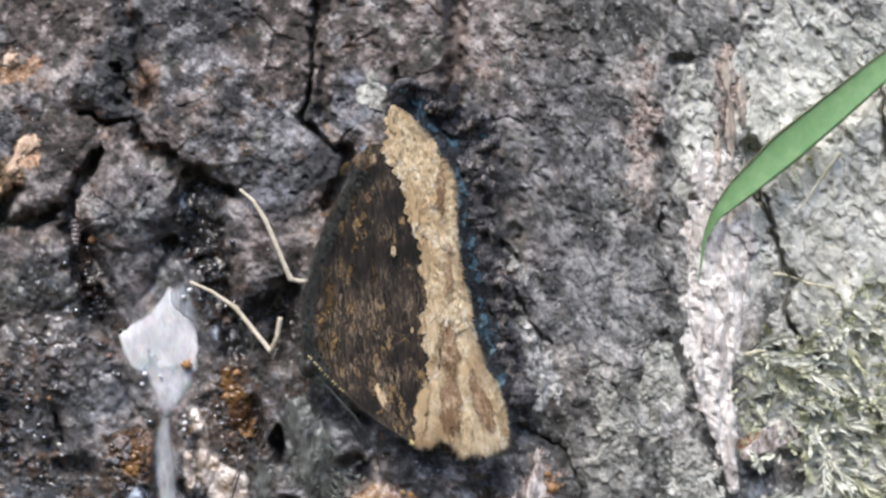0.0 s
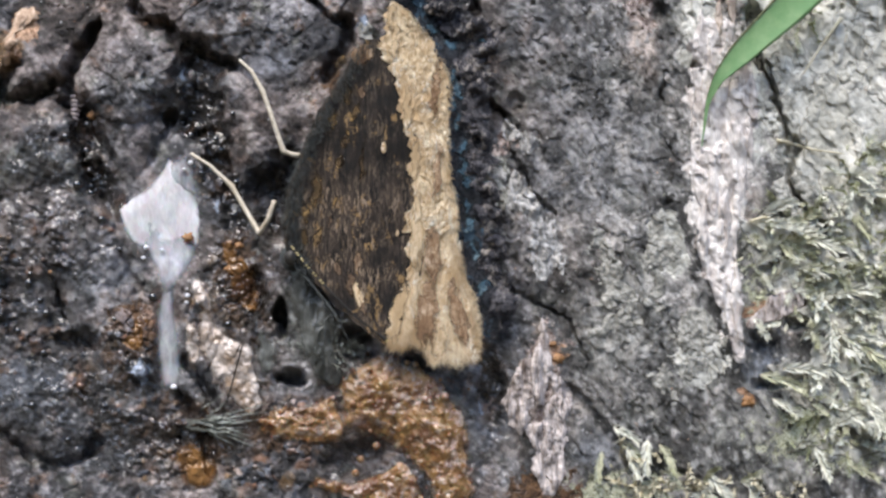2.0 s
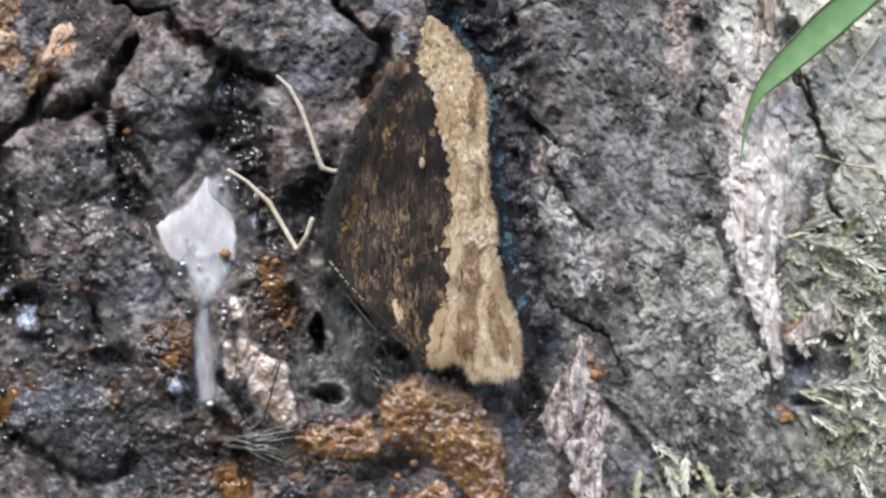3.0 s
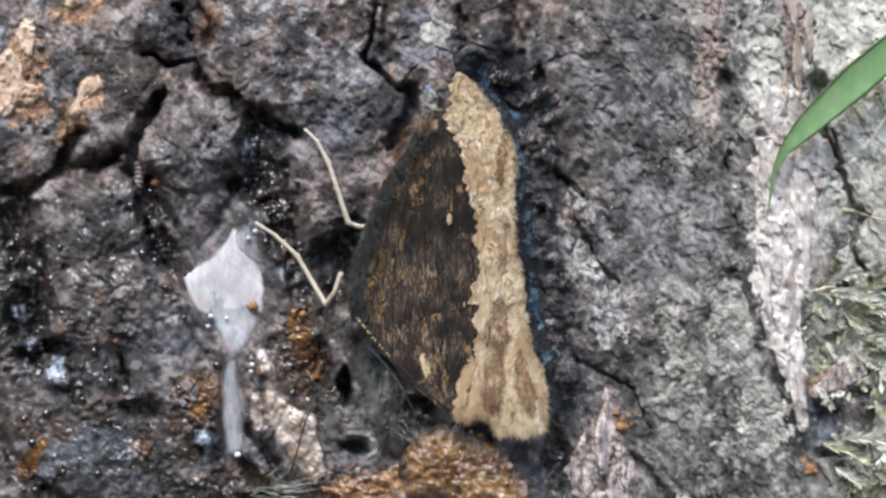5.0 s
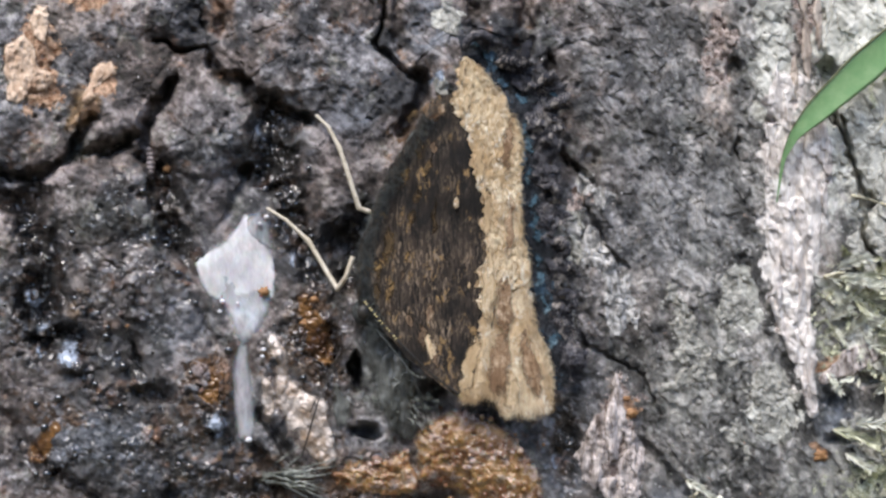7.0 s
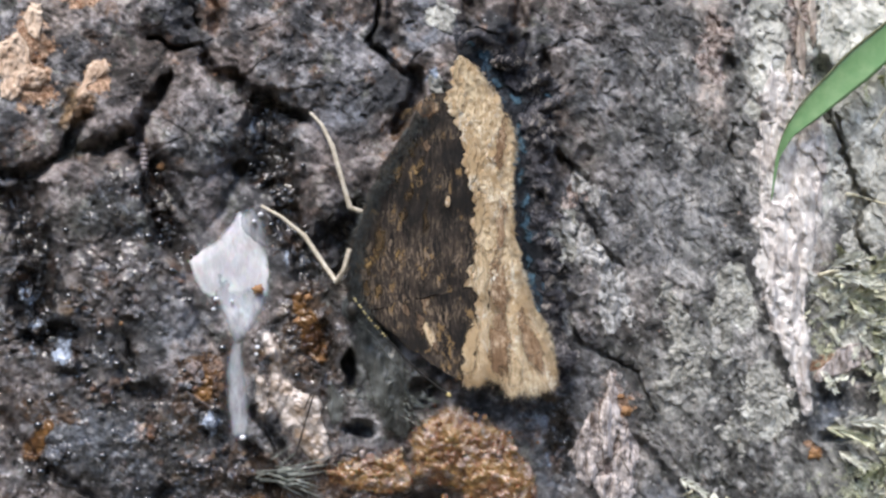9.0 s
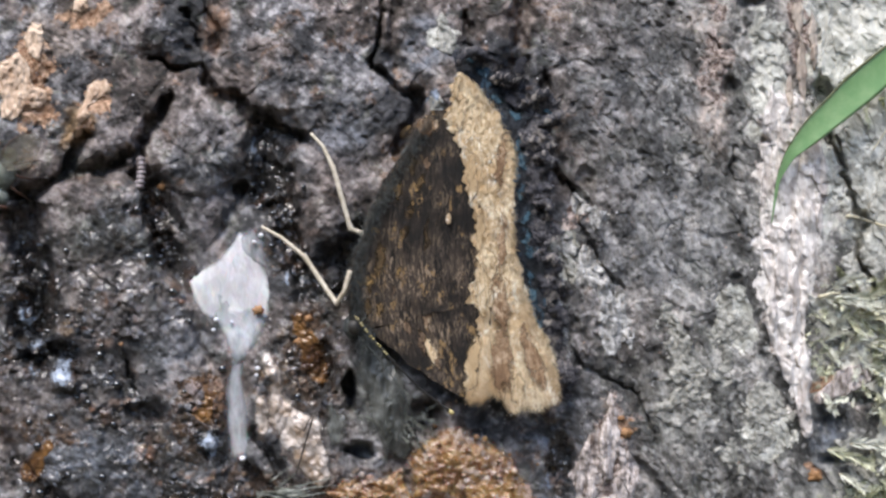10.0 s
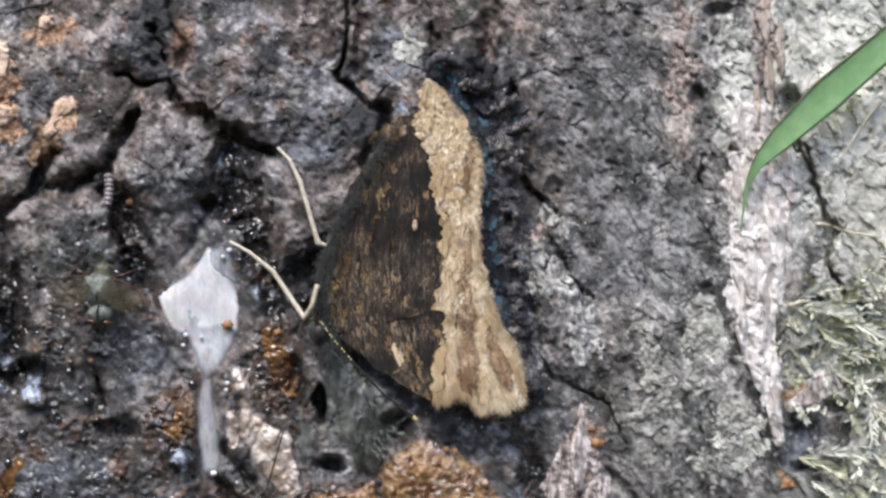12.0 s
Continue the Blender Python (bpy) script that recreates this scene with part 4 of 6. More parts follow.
PLATES = [  # a place on each plate and its look
    (320, 250, "rounded grey-brown bark plate"), (180, 235, "small dark bark plate"), (60, 160, "bark plate with torn orange wood"), (150, 450, "broad wet slate-grey bark plate"),
    (545, 300, "dark grey bark plate"), (500, 60, "grey bark plate with pale specks"), (240, 30, "dark rough bark plate"), (150, 640, "wet bark plate with sap drops"),
    (120, 860, "wet slate bark plate"), (330, 960, "wet brown-stained bark plate"), (760, 60, "bark ridge with white lichen spots"), (1130, 330, "flaky dry grey bark plate"),
    (1340, 420, "pale whitish bark strip"), (1580, 250, "bark plate grown with grey lichen"), (1540, 800, "mossy bark plate"), (1050, 830, "pinkish flaking bark plate"),
    (660, 715, "dark ridge of bark with holes"), (500, 760, "pale pink wet wood"), (1250, 1000, "grey bark plate with moss tufts"), (820, 500, "dark bark under the wings"),
    (-90, 520, "black wet bark edge"),
]


def plates_of(u, v):
    """For each place of the face the plate that it belongs to: plates grow from their middles and stop at the cracks."""
    k = 5
    cu, cv = u[::k, ::k], v[::k, ::k]
    deep, near = crack_depth(cu, cv)
    cost = 1 + 30 * np.clip(deep, 0, 2) + 3 * np.exp(-near / 20)
    owner, far = np.full(cu.shape, -1), np.full(cu.shape, 1e18)
    heap = []
    for n, (a, b, _) in enumerate(PLATES):
        i, j = int(np.argmin(np.abs(cv[:, 0] - b))), int(np.argmin(np.abs(cu[0] - a)))
        far[i, j], owner[i, j] = 0, n
        heap.append((0.0, i, j))
    buckets = {0: [(i, j) for _, i, j in heap]}
    level = 0
    while buckets:
        level = min(buckets)
        for i, j in buckets.pop(level):
            if int(far[i, j]) < level:
                continue
            for a, b in ((i + 1, j), (i - 1, j), (i, j + 1), (i, j - 1)):
                if 0 <= a < far.shape[0] and 0 <= b < far.shape[1]:
                    d = far[i, j] + cost[a, b]
                    if d < far[a, b] - 1e-9:
                        far[a, b], owner[a, b] = d, owner[i, j]
                        buckets.setdefault(int(d), []).append((a, b))
    big = np.repeat(np.repeat(owner, k, 0), k, 1)
    return big[: u.shape[0], : u.shape[1]]


def build_backdrop():
    """An unseen dark ring with an uneven top, added to block light from the horizon."""
    cols, rows = 180, 14
    w = np.linspace(0, 2 * math.pi, cols, endpoint=False)[None, :]
    k = np.linspace(0, 1, rows)[:, None]
    top = 2.6 + 1.2 * fbm(w * 100, w * 0, 60, 501, 3) + 0.5 * np.sin(3 * w + 1)
    r = 9.0 + 1.4 * (fbm(w * 120 + 40 * k, k * 300, 40, 503, 3) - 0.5) - 1.5 * k
    verts = np.stack([r * np.cos(w), r * np.sin(w), -0.2 + (top + 0.2) * k + 0 * w], -1).reshape(-1, 3)
    n = np.arange(rows * cols).reshape(rows, cols)
    nxt = np.roll(n, -1, 1)
    f = np.stack([n[:-1], nxt[:-1], nxt[1:], n[1:]], -1).reshape(-1, 4)
    tagged(new("backdrop", mesh_of("backdrop", verts, f, DARK_RING)), "unseen dark green ring added to block low sky light", "backdrop", kind="structure")


BARK_STEP = 2.2
build_ground()
build_backdrop()
build_tree()


# ---------------------------------------------------------------- sap and grass
def build_sap():
    foam = thing("sap_foam", "whitish frothy sap running down the bark", "sap foam", put(390, 520, 0.0))
    thin = [(336, 500), (400, 490), (448, 500), (448, 580), (432, 614), (408, 640), (392, 652), (382, 632), (366, 598), (350, 572)]
    part_at("wet_froth", spread("wet_froth", DRIP, thin, 0.30, 20, 61, 0.06, 0.05, 26, (1, 0.5), 0.25, 10, 1.5, 1.1), foam, None, "greyer bluish translucent lower froth")
    head = [(396, 402), (432, 396), (450, 420), (452, 470), (430, 476), (402, 460), (385, 440)]
    part_at("wet_froth", spread("wet_froth", DRIP, head, 0.25, 18, 65, 0.4, 0.1, 20, (1, 0.6), 0.3, 22, 1.5, 1.1), foam, None, "greyer bluish translucent upper froth")
    froth = [(400, 398), (420, 420), (444, 470), (456, 520), (450, 560), (410, 572), (372, 568), (336, 554), (314, 526), (304, 488), (332, 470), (360, 452), (382, 428)]
    part_at("froth", spread("froth", FOAM, froth, 0.36, 24, 63, 0.05, 0.05, 24, (1, 0.45), 0.3, 12, 1.5, 0.9), foam)
    drip = [(384, 630), (408, 632), (410, 680), (418, 730), (424, 780), (412, 816), (382, 812), (372, 740), (370, 690)]
    part_at("drip", spread("drip", DRIP, drip, 0.22, 16, 67, 0.45, 0.08, 26, (1, 0.4), 0.15, 8, 1.5, 1.0), foam, None, "thin grey translucent trickle")
    rs = random.Random(2)
    for u, v, r in ((357, 562, 5), (352, 580, 4), (384, 566, 3.5), (436, 412, 5), (424, 424, 4), (404, 808, 6), (430, 648, 5), (428, 660, 4)):
        part_at("bubble", ball("bubble", BUBBLE, put(u, v, ground_of(u, v) + 0.0006), [r * UNIT, r * UNIT * 0.8, r * UNIT * 0.8], 1, 0.1, None, (12, 8)), foam)
    jelly = thing("sap_jelly", "wet amber-brown fermented sap lump on the bark", "sap", put(800, 880, 0.0))
    heap = [(690, 812), (704, 784), (735, 762), (765, 744), (800, 752), (845, 770), (888, 800), (916, 846), (930, 900), (940, 1010), (905, 1050), (862, 1030), (842, 958), (806, 932), (778, 906), (730, 896), (700, 880)]
    part_at("mound", spread("mound", JELLY, heap, 1.9, 46, 71, 0.4, 0.16, 26, (1, 1), 0.9, 26), jelly)
    arm = [(548, 862), (590, 846), (650, 842), (690, 822), (712, 870), (712, 900), (662, 914), (600, 906), (562, 890)]
    part_at("runnel", spread("runnel", JELLY, arm, 0.7, 22, 75, 0.8, 0.4, 18, (1, 1), 0.8, 26), jelly, None, "thin ochre sap layer")
    low = [(800, 940), (838, 962), (858, 1036), (800, 1060), (740, 1030), (700, 1004), (640, 990), (650, 966), (720, 976)]
    part_at("runnel", spread("runnel", JELLY, low, 0.7, 22, 79, 0.8, 0.4, 18, (1, 1), 0.8, 26), jelly, None, "thin brown sap layer")
    for _ in range(34):
        u, v = rs.gauss(810, 50), rs.gauss(850, 50)
        r = rs.choice((3, 4, 5, 7))
        part_at("bubble", ball("bubble", JELLY, put(u, v, ground_of(u, v) + 0.0018), [r * UNIT, r * UNIT * 0.8, r * UNIT], rs.randint(0, 99), 0.2, None, (10, 8)), jelly)


def build_grass():
    # root in the soil beside the trunk, arching over the bark face to its tip
    line = [(0.30, -0.02, 0.0), (0.26, -0.015, 0.18), (0.19, -0.010, 0.33), (0.125, -0.007, 0.400), (0.085, -0.006, 0.394)]
    line += [put(*p) for p in ((1700, -24, 0.006), (1578, 80, 0.005), (1496, 149, 0.0042), (1412, 226, 0.0034), (1373, 267, 0.003), (1352, 310, 0.0024), (1341, 388, 0.0016))]
    wide = [1.3, 1.4, 1.4, 1.4, 1.35, 1.4, 1.8, 1.98, 1.42, 0.7, 0.27, 0.06]
    pts = np.array(line)
    t = np.arange(len(line))
    fine = np.linspace(0, len(line) - 1, 90)
    smooth = np.stack([np.interp(fine, t, pts[:, k]) for k in range(3)], -1)
    for _ in range(3):
        smooth[1:-1] = 0.25 * smooth[:-2] + 0.5 * smooth[1:-1] + 0.25 * smooth[2:]
    half = np.interp(fine, t, wide) * 1e-3
    verts = []
    for i, p in enumerate(smooth):
        ahead = Vector(smooth[min(i + 1, 89)] - smooth[max(i - 1, 0)]).normalized()
        side = ahead.cross(Vector((0.12, -1, 0.1))).normalized()
        out = side.cross(ahead)
        for k in range(9):
            c = k / 4 - 1
            verts.append(Vector(p) + side * c * half[i] + out * 0.00022 * c * c * half[i] / 0.0025)
        for k in range(8, -1, -1):
            c = k / 4 - 1
            verts.append(Vector(p) + side * c * half[i] * 0.98 + out * (0.00022 * c * c - 0.00016) * half[i] / 0.0025)
    k = np.arange(90 * 18).reshape(90, 18)
    nxt = np.roll(k, -1, 1)
    f = np.stack([k[:-1], nxt[:-1], nxt[1:], k[1:]], -1).reshape(-1, 4)
    grass = thing("grass_blade", "green grass blade arching over the bark to a thin tip", "grass", line[0])
    part_at("leaf", mesh_of("leaf", [tuple(w) for w in verts], f, GRASS), grass)
    rib = [tuple(p + np.array((0, 0.00008, 0)) * half[i] / 0.0025) for i, p in enumerate(smooth)]
    border = [tuple(verts[18 * i + 8]) for i in range(14, 84)]
    part_at("dry_edge", tube("dry_edge", GRASS_EDGE, border, [0.00016 * half[i] / 0.002 for i in range(14, 84)], 6), grass, None, "brownish dry upper edge")
    part_at("midrib", tube("midrib", GRASS_RIB, rib, [0.00006 * h / 0.0022 + 0.00001 for h in half], 6), grass, None, "paler midrib")


def build_leaf():
    leaf = thing("leaf", "dark green leaf showing behind the bark's mossy edge", "leaf", put(1790, 80, 0.001))
    me = sheet("blade", LEAF, [(-60, 1762), (0, 1742), (90, 1738), (170, 1750), (215, 1785)], [(-60, 1790), (0, 1840), (90, 1850), (170, 1835), (215, 1792)], -60, 215,
               lambda u, v: 2.4 + 0.5 * np.sin((u - 1740) / 30.0) + 0.4 * np.sin(v / 40.0), 40, 20, (4, 4), 0.15, 31)
    part_at("blade", me, leaf)
    part_at("midrib", tube("midrib", LEAF, [put(1778, -58, 0.0030), put(1795, 40, 0.0033), put(1796, 140, 0.0030), put(1789, 214, 0.0028)], [0.0003, 0.00025, 0.0002, 0.0001], 6), leaf)


build_sap()
build_grass()
build_leaf()


# ---------------------------------------------------------------- the butterfly
BROWN_SCALES = wing_material("brown_scales", (0.20, 0.118, 0.065), (0.40, 0.262, 0.155), (0.62, 0.46, 0.31), (0.66, 0.51, 0.36), 0.9, 0.54, 0.3, thin=0.6, deep=0.4)
AMBER_SCALES = wing_material("amber_scales", (0.020, 0.015, 0.011), (0.12, 0.080, 0.040), (0.26, 0.165, 0.072), (0.36, 0.235, 0.10), 1.0, 0.53, 0.35, thin=0.8)


def near_height(u, v):
    """The near wings' height over the bark, in mm."""
    return 3.4 + 1.3 * step(u, 600, 900) + 0.4 * step(v, 560, 780) - 0.4 * step(v, 330, 140) + 0.06 * np.sin((u - 0.35 * v) / 17.0) + 0.4 * (fbm(u, v, 70, 91, 2) - 0.5) + 0.12 * (fbm(u, v * 0.4, 9, 95, 2) - 0.5)


def far_height(u, v):
    return 1.9 + 0.5 * step(u, 820, 980) + 0.3 * (fbm(u, v, 50, 93, 2) - 0.5)


def flakes_of(u, v):
    """Small overlapping scale tufts on the cream border."""
    f1, f2, own = cells(u + 6 * (vnoise(u, v, 7, 97) - 0.5), v * 0.5 + 4 * (vnoise(u, v, 8, 98) - 0.5), 6.5, 107)
    return (0.17 * (0.55 - f1) + 0.12 * (own - 0.5)) * (1 - 0.85 * step(v, 540, 620)) + 0.5 * step(v, 540, 640) * (fbm(u - 0.12 * v, v * 0.12, 11, 109, 3, 0.6) - 0.5)


HIND_LEFT = [(205, 745), (225, 725), (250, 712), (275, 700), (330, 664), (380, 640), (420, 624), (470, 607), (520, 600), (575, 606), (600, 622)]
HIND_RIGHT = [(205, 785), (240, 800), (290, 815), (380, 835), (480, 842), (540, 835), (600, 826)]
EDGE_IN = [(138, 792), (165, 778), (200, 772), (238, 770), (250, 782), (290, 800), (340, 812), (380, 818), (430, 822), (480, 829), (505, 826), (530, 812), (552, 808)]
EDGE_OUT = [(138, 800), (150, 815), (180, 838), (205, 860), (235, 872), (262, 888), (300, 893), (350, 890), (420, 891), (460, 897), (500, 905), (552, 908)]
FORE_LEFT = [(520, 604), (560, 606), (600, 624), (640, 660), (670, 690), (700, 722), (725, 750), (748, 786)]
FORE_RIGHT = [(520, 860), (600, 850), (650, 840), (700, 826), (748, 812)]
FORE_IN = [(500, 832), (535, 812), (552, 804), (575, 818), (600, 827), (640, 822), (680, 808), (720, 797), (760, 790)]
FORE_OUT = [(500, 906), (560, 912), (600, 916), (635, 924), (660, 940), (700, 948), (740, 950), (780, 945)]
FORE_END = [(0, 744), (0.18, 748), (0.26, 736), (0.42, 752), (0.50, 778), (0.62, 770), (0.75, 776), (1.0, 768)]


def build_butterfly():
    base = put(600, 520, 0.002)
    fly = thing("butterfly", "dark brown butterfly with cream-edged closed wings feeding on sap", "butterfly", base)
    hinge = put(600, 560, 0.0035)
    # forewing, lower one of the near pair
    fore = part_at("near_forewing", sheet("near_forewing", WING, FORE_LEFT, FORE_RIGHT, 520, 748, lambda u, v: near_height(u, v) - 0.03, 140, 140, (7, 0), 0.02, 5), fly, hinge)
    edge = sheet("wing_border", BORDER, FORE_IN, FORE_OUT, 500, FORE_END, lambda u, v: near_height(u, v) - 0.04 + 0.16 * np.sin(u / 10.0 + 0.02 * v) + 0.5 * (fbm(u, v * 0.45, 15, 97, 3, 0.7) - 0.5) + flakes_of(u, v), 220, 110, (13, 9), 0.1, 8)
    edge.transform(Matrix.Translation(-Vector(hinge)))
    part("wing_border", edge, fore, "cream scaly wing border with brown streaks")
    for (u, v, ru, rv, tip, skin, look_of) in ((868, 590, 20, 70, 2, BROWN_SCALES, "brown streak in the border"), (722, 640, 9, 30, 4, TAN_SCALES, "tan wing streak"), (742, 672, 7, 26, 4, TAN_SCALES, "tan wing streak"), (733, 596, 10, 22, -2, TAN_SCALES, "tan wing streak"),
                                              (700, 610, 7, 18, 3, TAN_SCALES, "tan wing streak"), (806, 690, 17, 62, -16, PALE_SCALES, "pale cream end of the border"),
                                              (882, 742, 14, 38, -8, PALE_SCALES, "pale cream end of the border"), (838, 560, 16, 60, -4, PALE_SCALES, "pale cream border fold"), (858, 690, 26, 84, -4, BROWN_SCALES, "brown streak in the border"),
                                              (912, 690, 20, 80, 14, BROWN_SCALES, "brown streak in the border"), (736, 656, 9, 28, 4, PALE_SCALES, "pale wing streak")):
        rows = [(v + k * rv, u + tip * k, ru * (0.35 + 0.65 * (1 - k * k))) for k in (-1, -0.5, 0, 0.5, 1)]
        me = sheet("wing_mark", skin, [(b, a - r) for b, a, r in rows], [(b, a + r) for b, a, r in rows], v - rv, v + rv,
                   lambda a, b: near_height(a, b) + (0.02 if u < 760 else 0.30), 50, 16, (9, 9), 0.02, int(u))
        me.transform(Matrix.Translation(-Vector(hinge)))
        part("wing_mark", me, fore, look_of)
    # hindwing
    hind = part_at("near_hindwing", sheet("near_hindwing", WING, HIND_LEFT, HIND_RIGHT, 205, [(0, 596), (0.3, 588), (0.55, 572), (0.8, 560), (1, 548)], near_height, 240, 150, (7, 10), 0.012, 11), fly)
    edge = sheet("wing_border", BORDER, EDGE_IN, EDGE_OUT, 138, [(0, 548), (0.5, 556), (1, 540)], lambda u, v: near_height(u, v) + 0.14 + 0.5 * (fbm(u, v * 0.55, 15, 99, 3, 0.7) - 0.5) + flakes_of(u, v), 320, 80, (16, 10), 0.1, 14)
    edge.transform(Matrix.Translation(-Vector(base)))
    part("wing_border", edge, hind, "cream scaly wing border")
    for u, v, ru, rv, skin in ((736, 234, 26, 24, BROWN_SCALES), (708, 380, 9, 22, AMBER_SCALES), (700, 420, 8, 16, AMBER_SCALES), (722, 345, 7, 9, AMBER_SCALES),
                               (640, 520, 9, 22, AMBER_SCALES), (660, 555, 10, 20, AMBER_SCALES), (690, 490, 6, 12, AMBER_SCALES), (680, 530, 6, 14, TAN_SCALES), (712, 300, 12, 30, AMBER_SCALES), (726, 332, 10, 18, AMBER_SCALES), (690, 350, 8, 24, AMBER_SCALES),
                               (655, 470, 14, 40, AMBER_SCALES), (634, 560, 12, 30, AMBER_SCALES), (700, 245, 16, 14, AMBER_SCALES), (738, 300, 8, 14, TAN_SCALES), (740, 420, 7, 40, AMBER_SCALES),
                               (790, 165, 9, 30, PALE_SCALES), (796, 222, 10, 24, PALE_SCALES), (818, 330, 9, 44, PALE_SCALES), (832, 420, 9, 40, PALE_SCALES), (838, 500, 9, 36, PALE_SCALES), (870, 300, 12, 60, BROWN_SCALES),
                               (872, 440, 10, 60, BROWN_SCALES)):
        rows = [(v + k * rv, u - 3 * k, ru * (0.3 + 0.7 * (1 - k * k))) for k in (-1, -0.5, 0, 0.5, 1)]
        me = sheet("wing_mark", skin, [(b, a - r) for b, a, r in rows], [(b, a + r) for b, a, r in rows], v - rv, v + rv, lambda a, b: near_height(a, b) + (0.04 if u < 780 else 0.34), 40, 14, (10, 10), 0.02, int(u + v))
        me.transform(Matrix.Translation(-Vector(base)))
        part("wing_mark", me, hind, "amber-brown wing flecks" if u < 780 else "pale cream border flakes" if skin is PALE_SCALES else "brown border streak")
    me = ball("wing_spot", BORDER, put(777, 398, 0.00455), (0.00030, 0.0001, 0.00065), 3, 0.2)
    me.transform(Matrix.Translation(-Vector(base)))
    part("wing_spot", me, hind, "small cream wing spot")
    # the far wing lies open against the bark, its upper side showing
    left = [(100, 780), (140, 790), (200, 820), (300, 850), (500, 860), (730, 900)]
    band = [(100, 808), (118, 828), (150, 862), (190, 892), (215, 915), (260, 916), (320, 914), (400, 928), (480, 940), (560, 950), (620, 962), (680, 972), (730, 970)]
    rim = [(100, 815), (112, 856), (135, 900), (170, 938), (200, 972), (235, 972), (280, 958), (340, 956), (400, 962), (480, 974), (560, 982), (620, 996), (680, 998), (720, 994)]
    far = part_at("far_wing", sheet("far_wing", FAR_DARK, left, band, 100, 728, lambda u, v: far_height(u, v) + 0.4 * (fbm(u, v, 14, 103, 3, 0.7) - 0.5), 260, 90, (0, 22), 0.12, 21), fly)
    edge = sheet("wing_border", SHADED_BORDER, [(v, u - 8) for v, u in band], rim, 98, 720, lambda u, v: far_height(u, v) + 0.2 + 0.35 * np.sin(v / 13.0) + 1.5 * (fbm(u, v, 17, 101, 3, 0.6) - 0.5), 300, 36, (20, 44), 0.1, 25)
    edge.transform(Matrix.Translation(-Vector(base)))
    part("wing_border", edge, far, "lobed cream border of the far wing, coloured grey-brown for shade")
    for u, v, ru, rv in ((812, 112, 8, 12), (830, 138, 10, 16), (862, 183, 10, 14), (892, 212, 14, 14), (899, 266, 9, 18), (897, 318, 9, 22), (915, 394, 9, 18), (921, 455, 8, 18),
                         (924, 529, 9, 22), (936, 575, 9, 26), (962, 205, 16, 10), (950, 640, 8, 20), (906, 292, 9, 26), (906, 350, 8, 28), (916, 430, 8, 26), (922, 500, 8, 24)):
        skew = 0.0 if v > 230 else 0.7
        rows = [(v + k * rv * 0.85, u + skew * k * rv * 0.85, ru * 1.1 * (1 - k * k) ** 0.5) for k in (-0.99, -0.6, 0.0, 0.6, 0.99)]
        me = sheet("blue_spot", BLUE, [(b, a - r) for b, a, r in rows], [(b, a + r) for b, a, r in rows], v - rv * 0.85, v + rv * 0.85,
                   lambda a, b: far_height(a, b) + 0.16 + 0.4 * (fbm(a, b, 14, 103, 3, 0.7) - 0.5), 50, 18, (13, 13), 0.06, int(u))
        me.transform(Matrix.Translation(-Vector(base)))
        part("blue_spot", me, far, "dusky blue wing spot")
    hook = tube("wing_tip", SHADED_BORDER, [tuple(np.array(put(u, v, h * 1e-3)) - np.array(base)) for u, v, h in ((792, 128, 3.4), (796, 112, 3.5), (808, 102, 3.5), (824, 99, 3.4), (838, 106, 3.2), (842, 118, 2.9))],
                [0.0003, 0.0005, 0.0006, 0.0006, 0.0005, 0.0002], 8)
    part("wing_tip", hook, far, "curled grey-buff tip of the far wing")
    for n, tab in enumerate((((848, 150, 2.6), (866, 144, 3.1), (886, 150, 3.0), (894, 164, 2.6)), ((896, 170, 2.6), (898, 146, 3.4), (902, 122, 3.6), (910, 112, 3.0)), ((920, 196, 2.6), (932, 178, 3.2), (948, 172, 3.2), (958, 182, 2.6)),
                             ((934, 232, 2.6), (952, 222, 3.2), (968, 214, 3.2), (978, 204, 2.8)), ((926, 290, 2.6), (944, 282, 3.2), (956, 296, 3.2), (950, 314, 2.6)), ((930, 372, 2.6), (948, 366, 3.1), (960, 380, 3.1), (952, 398, 2.6)),
                             ((944, 470, 2.6), (962, 464, 3.1), (974, 480, 3.1), (964, 500, 2.6)), ((956, 560, 2.6), (976, 556, 3.1), (986, 574, 3.0), (974, 592, 2.6)))):
        arr = np.array([np.array(put(u, v, h * 1e-3)) - np.array(base) for u, v, h in tab])
        pts = [tuple(np.interp(k, np.arange(4), arr[:, i]) for i in range(3)) for k in np.linspace(0, 3, 13)]
        part("wing_lobe", tube("wing_lobe", SHADED_BORDER, pts, [0.0005 * (0.35 + math.sin(math.pi * (k + 0.5) / 13.5)) * (1 + 0.25 * math.sin(2.3 * k + n)) for k in range(13)], 8), far, "curled lobe of the wing edge, coloured grey-buff for shade")
    # body
    part_at("abdomen", ball("abdomen", FUR, put(690, 340, 0.0018), (0.0016, 0.0012, 0.0062), 4, 0.2, Matrix.Rotation(radians(22), 4, "Y"), (24, 20)), fly)
    part_at("thorax", ball("thorax", FUR, put(640, 480, 0.0018), (0.0020, 0.0014, 0.0056), 6, 0.25, Matrix.Rotation(radians(8), 4, "Y"), (24, 20)), fly)
    head = part_at("head", ball("head", FUR, put(612, 590, 0.0022), (0.0013, 0.0013, 0.0016), 8, 0.10, None, (20, 16)), fly)
    me = ball("eye", ANTENNA, put(612, 592, 0.0040), (0.0008, 0.0005, 0.0009), 9)
    me.transform(Matrix.Translation(-Vector(base)))
    part("eye", me, head, "dark shiny eye")
    rs = random.Random(5)
    verts, faces = [], []
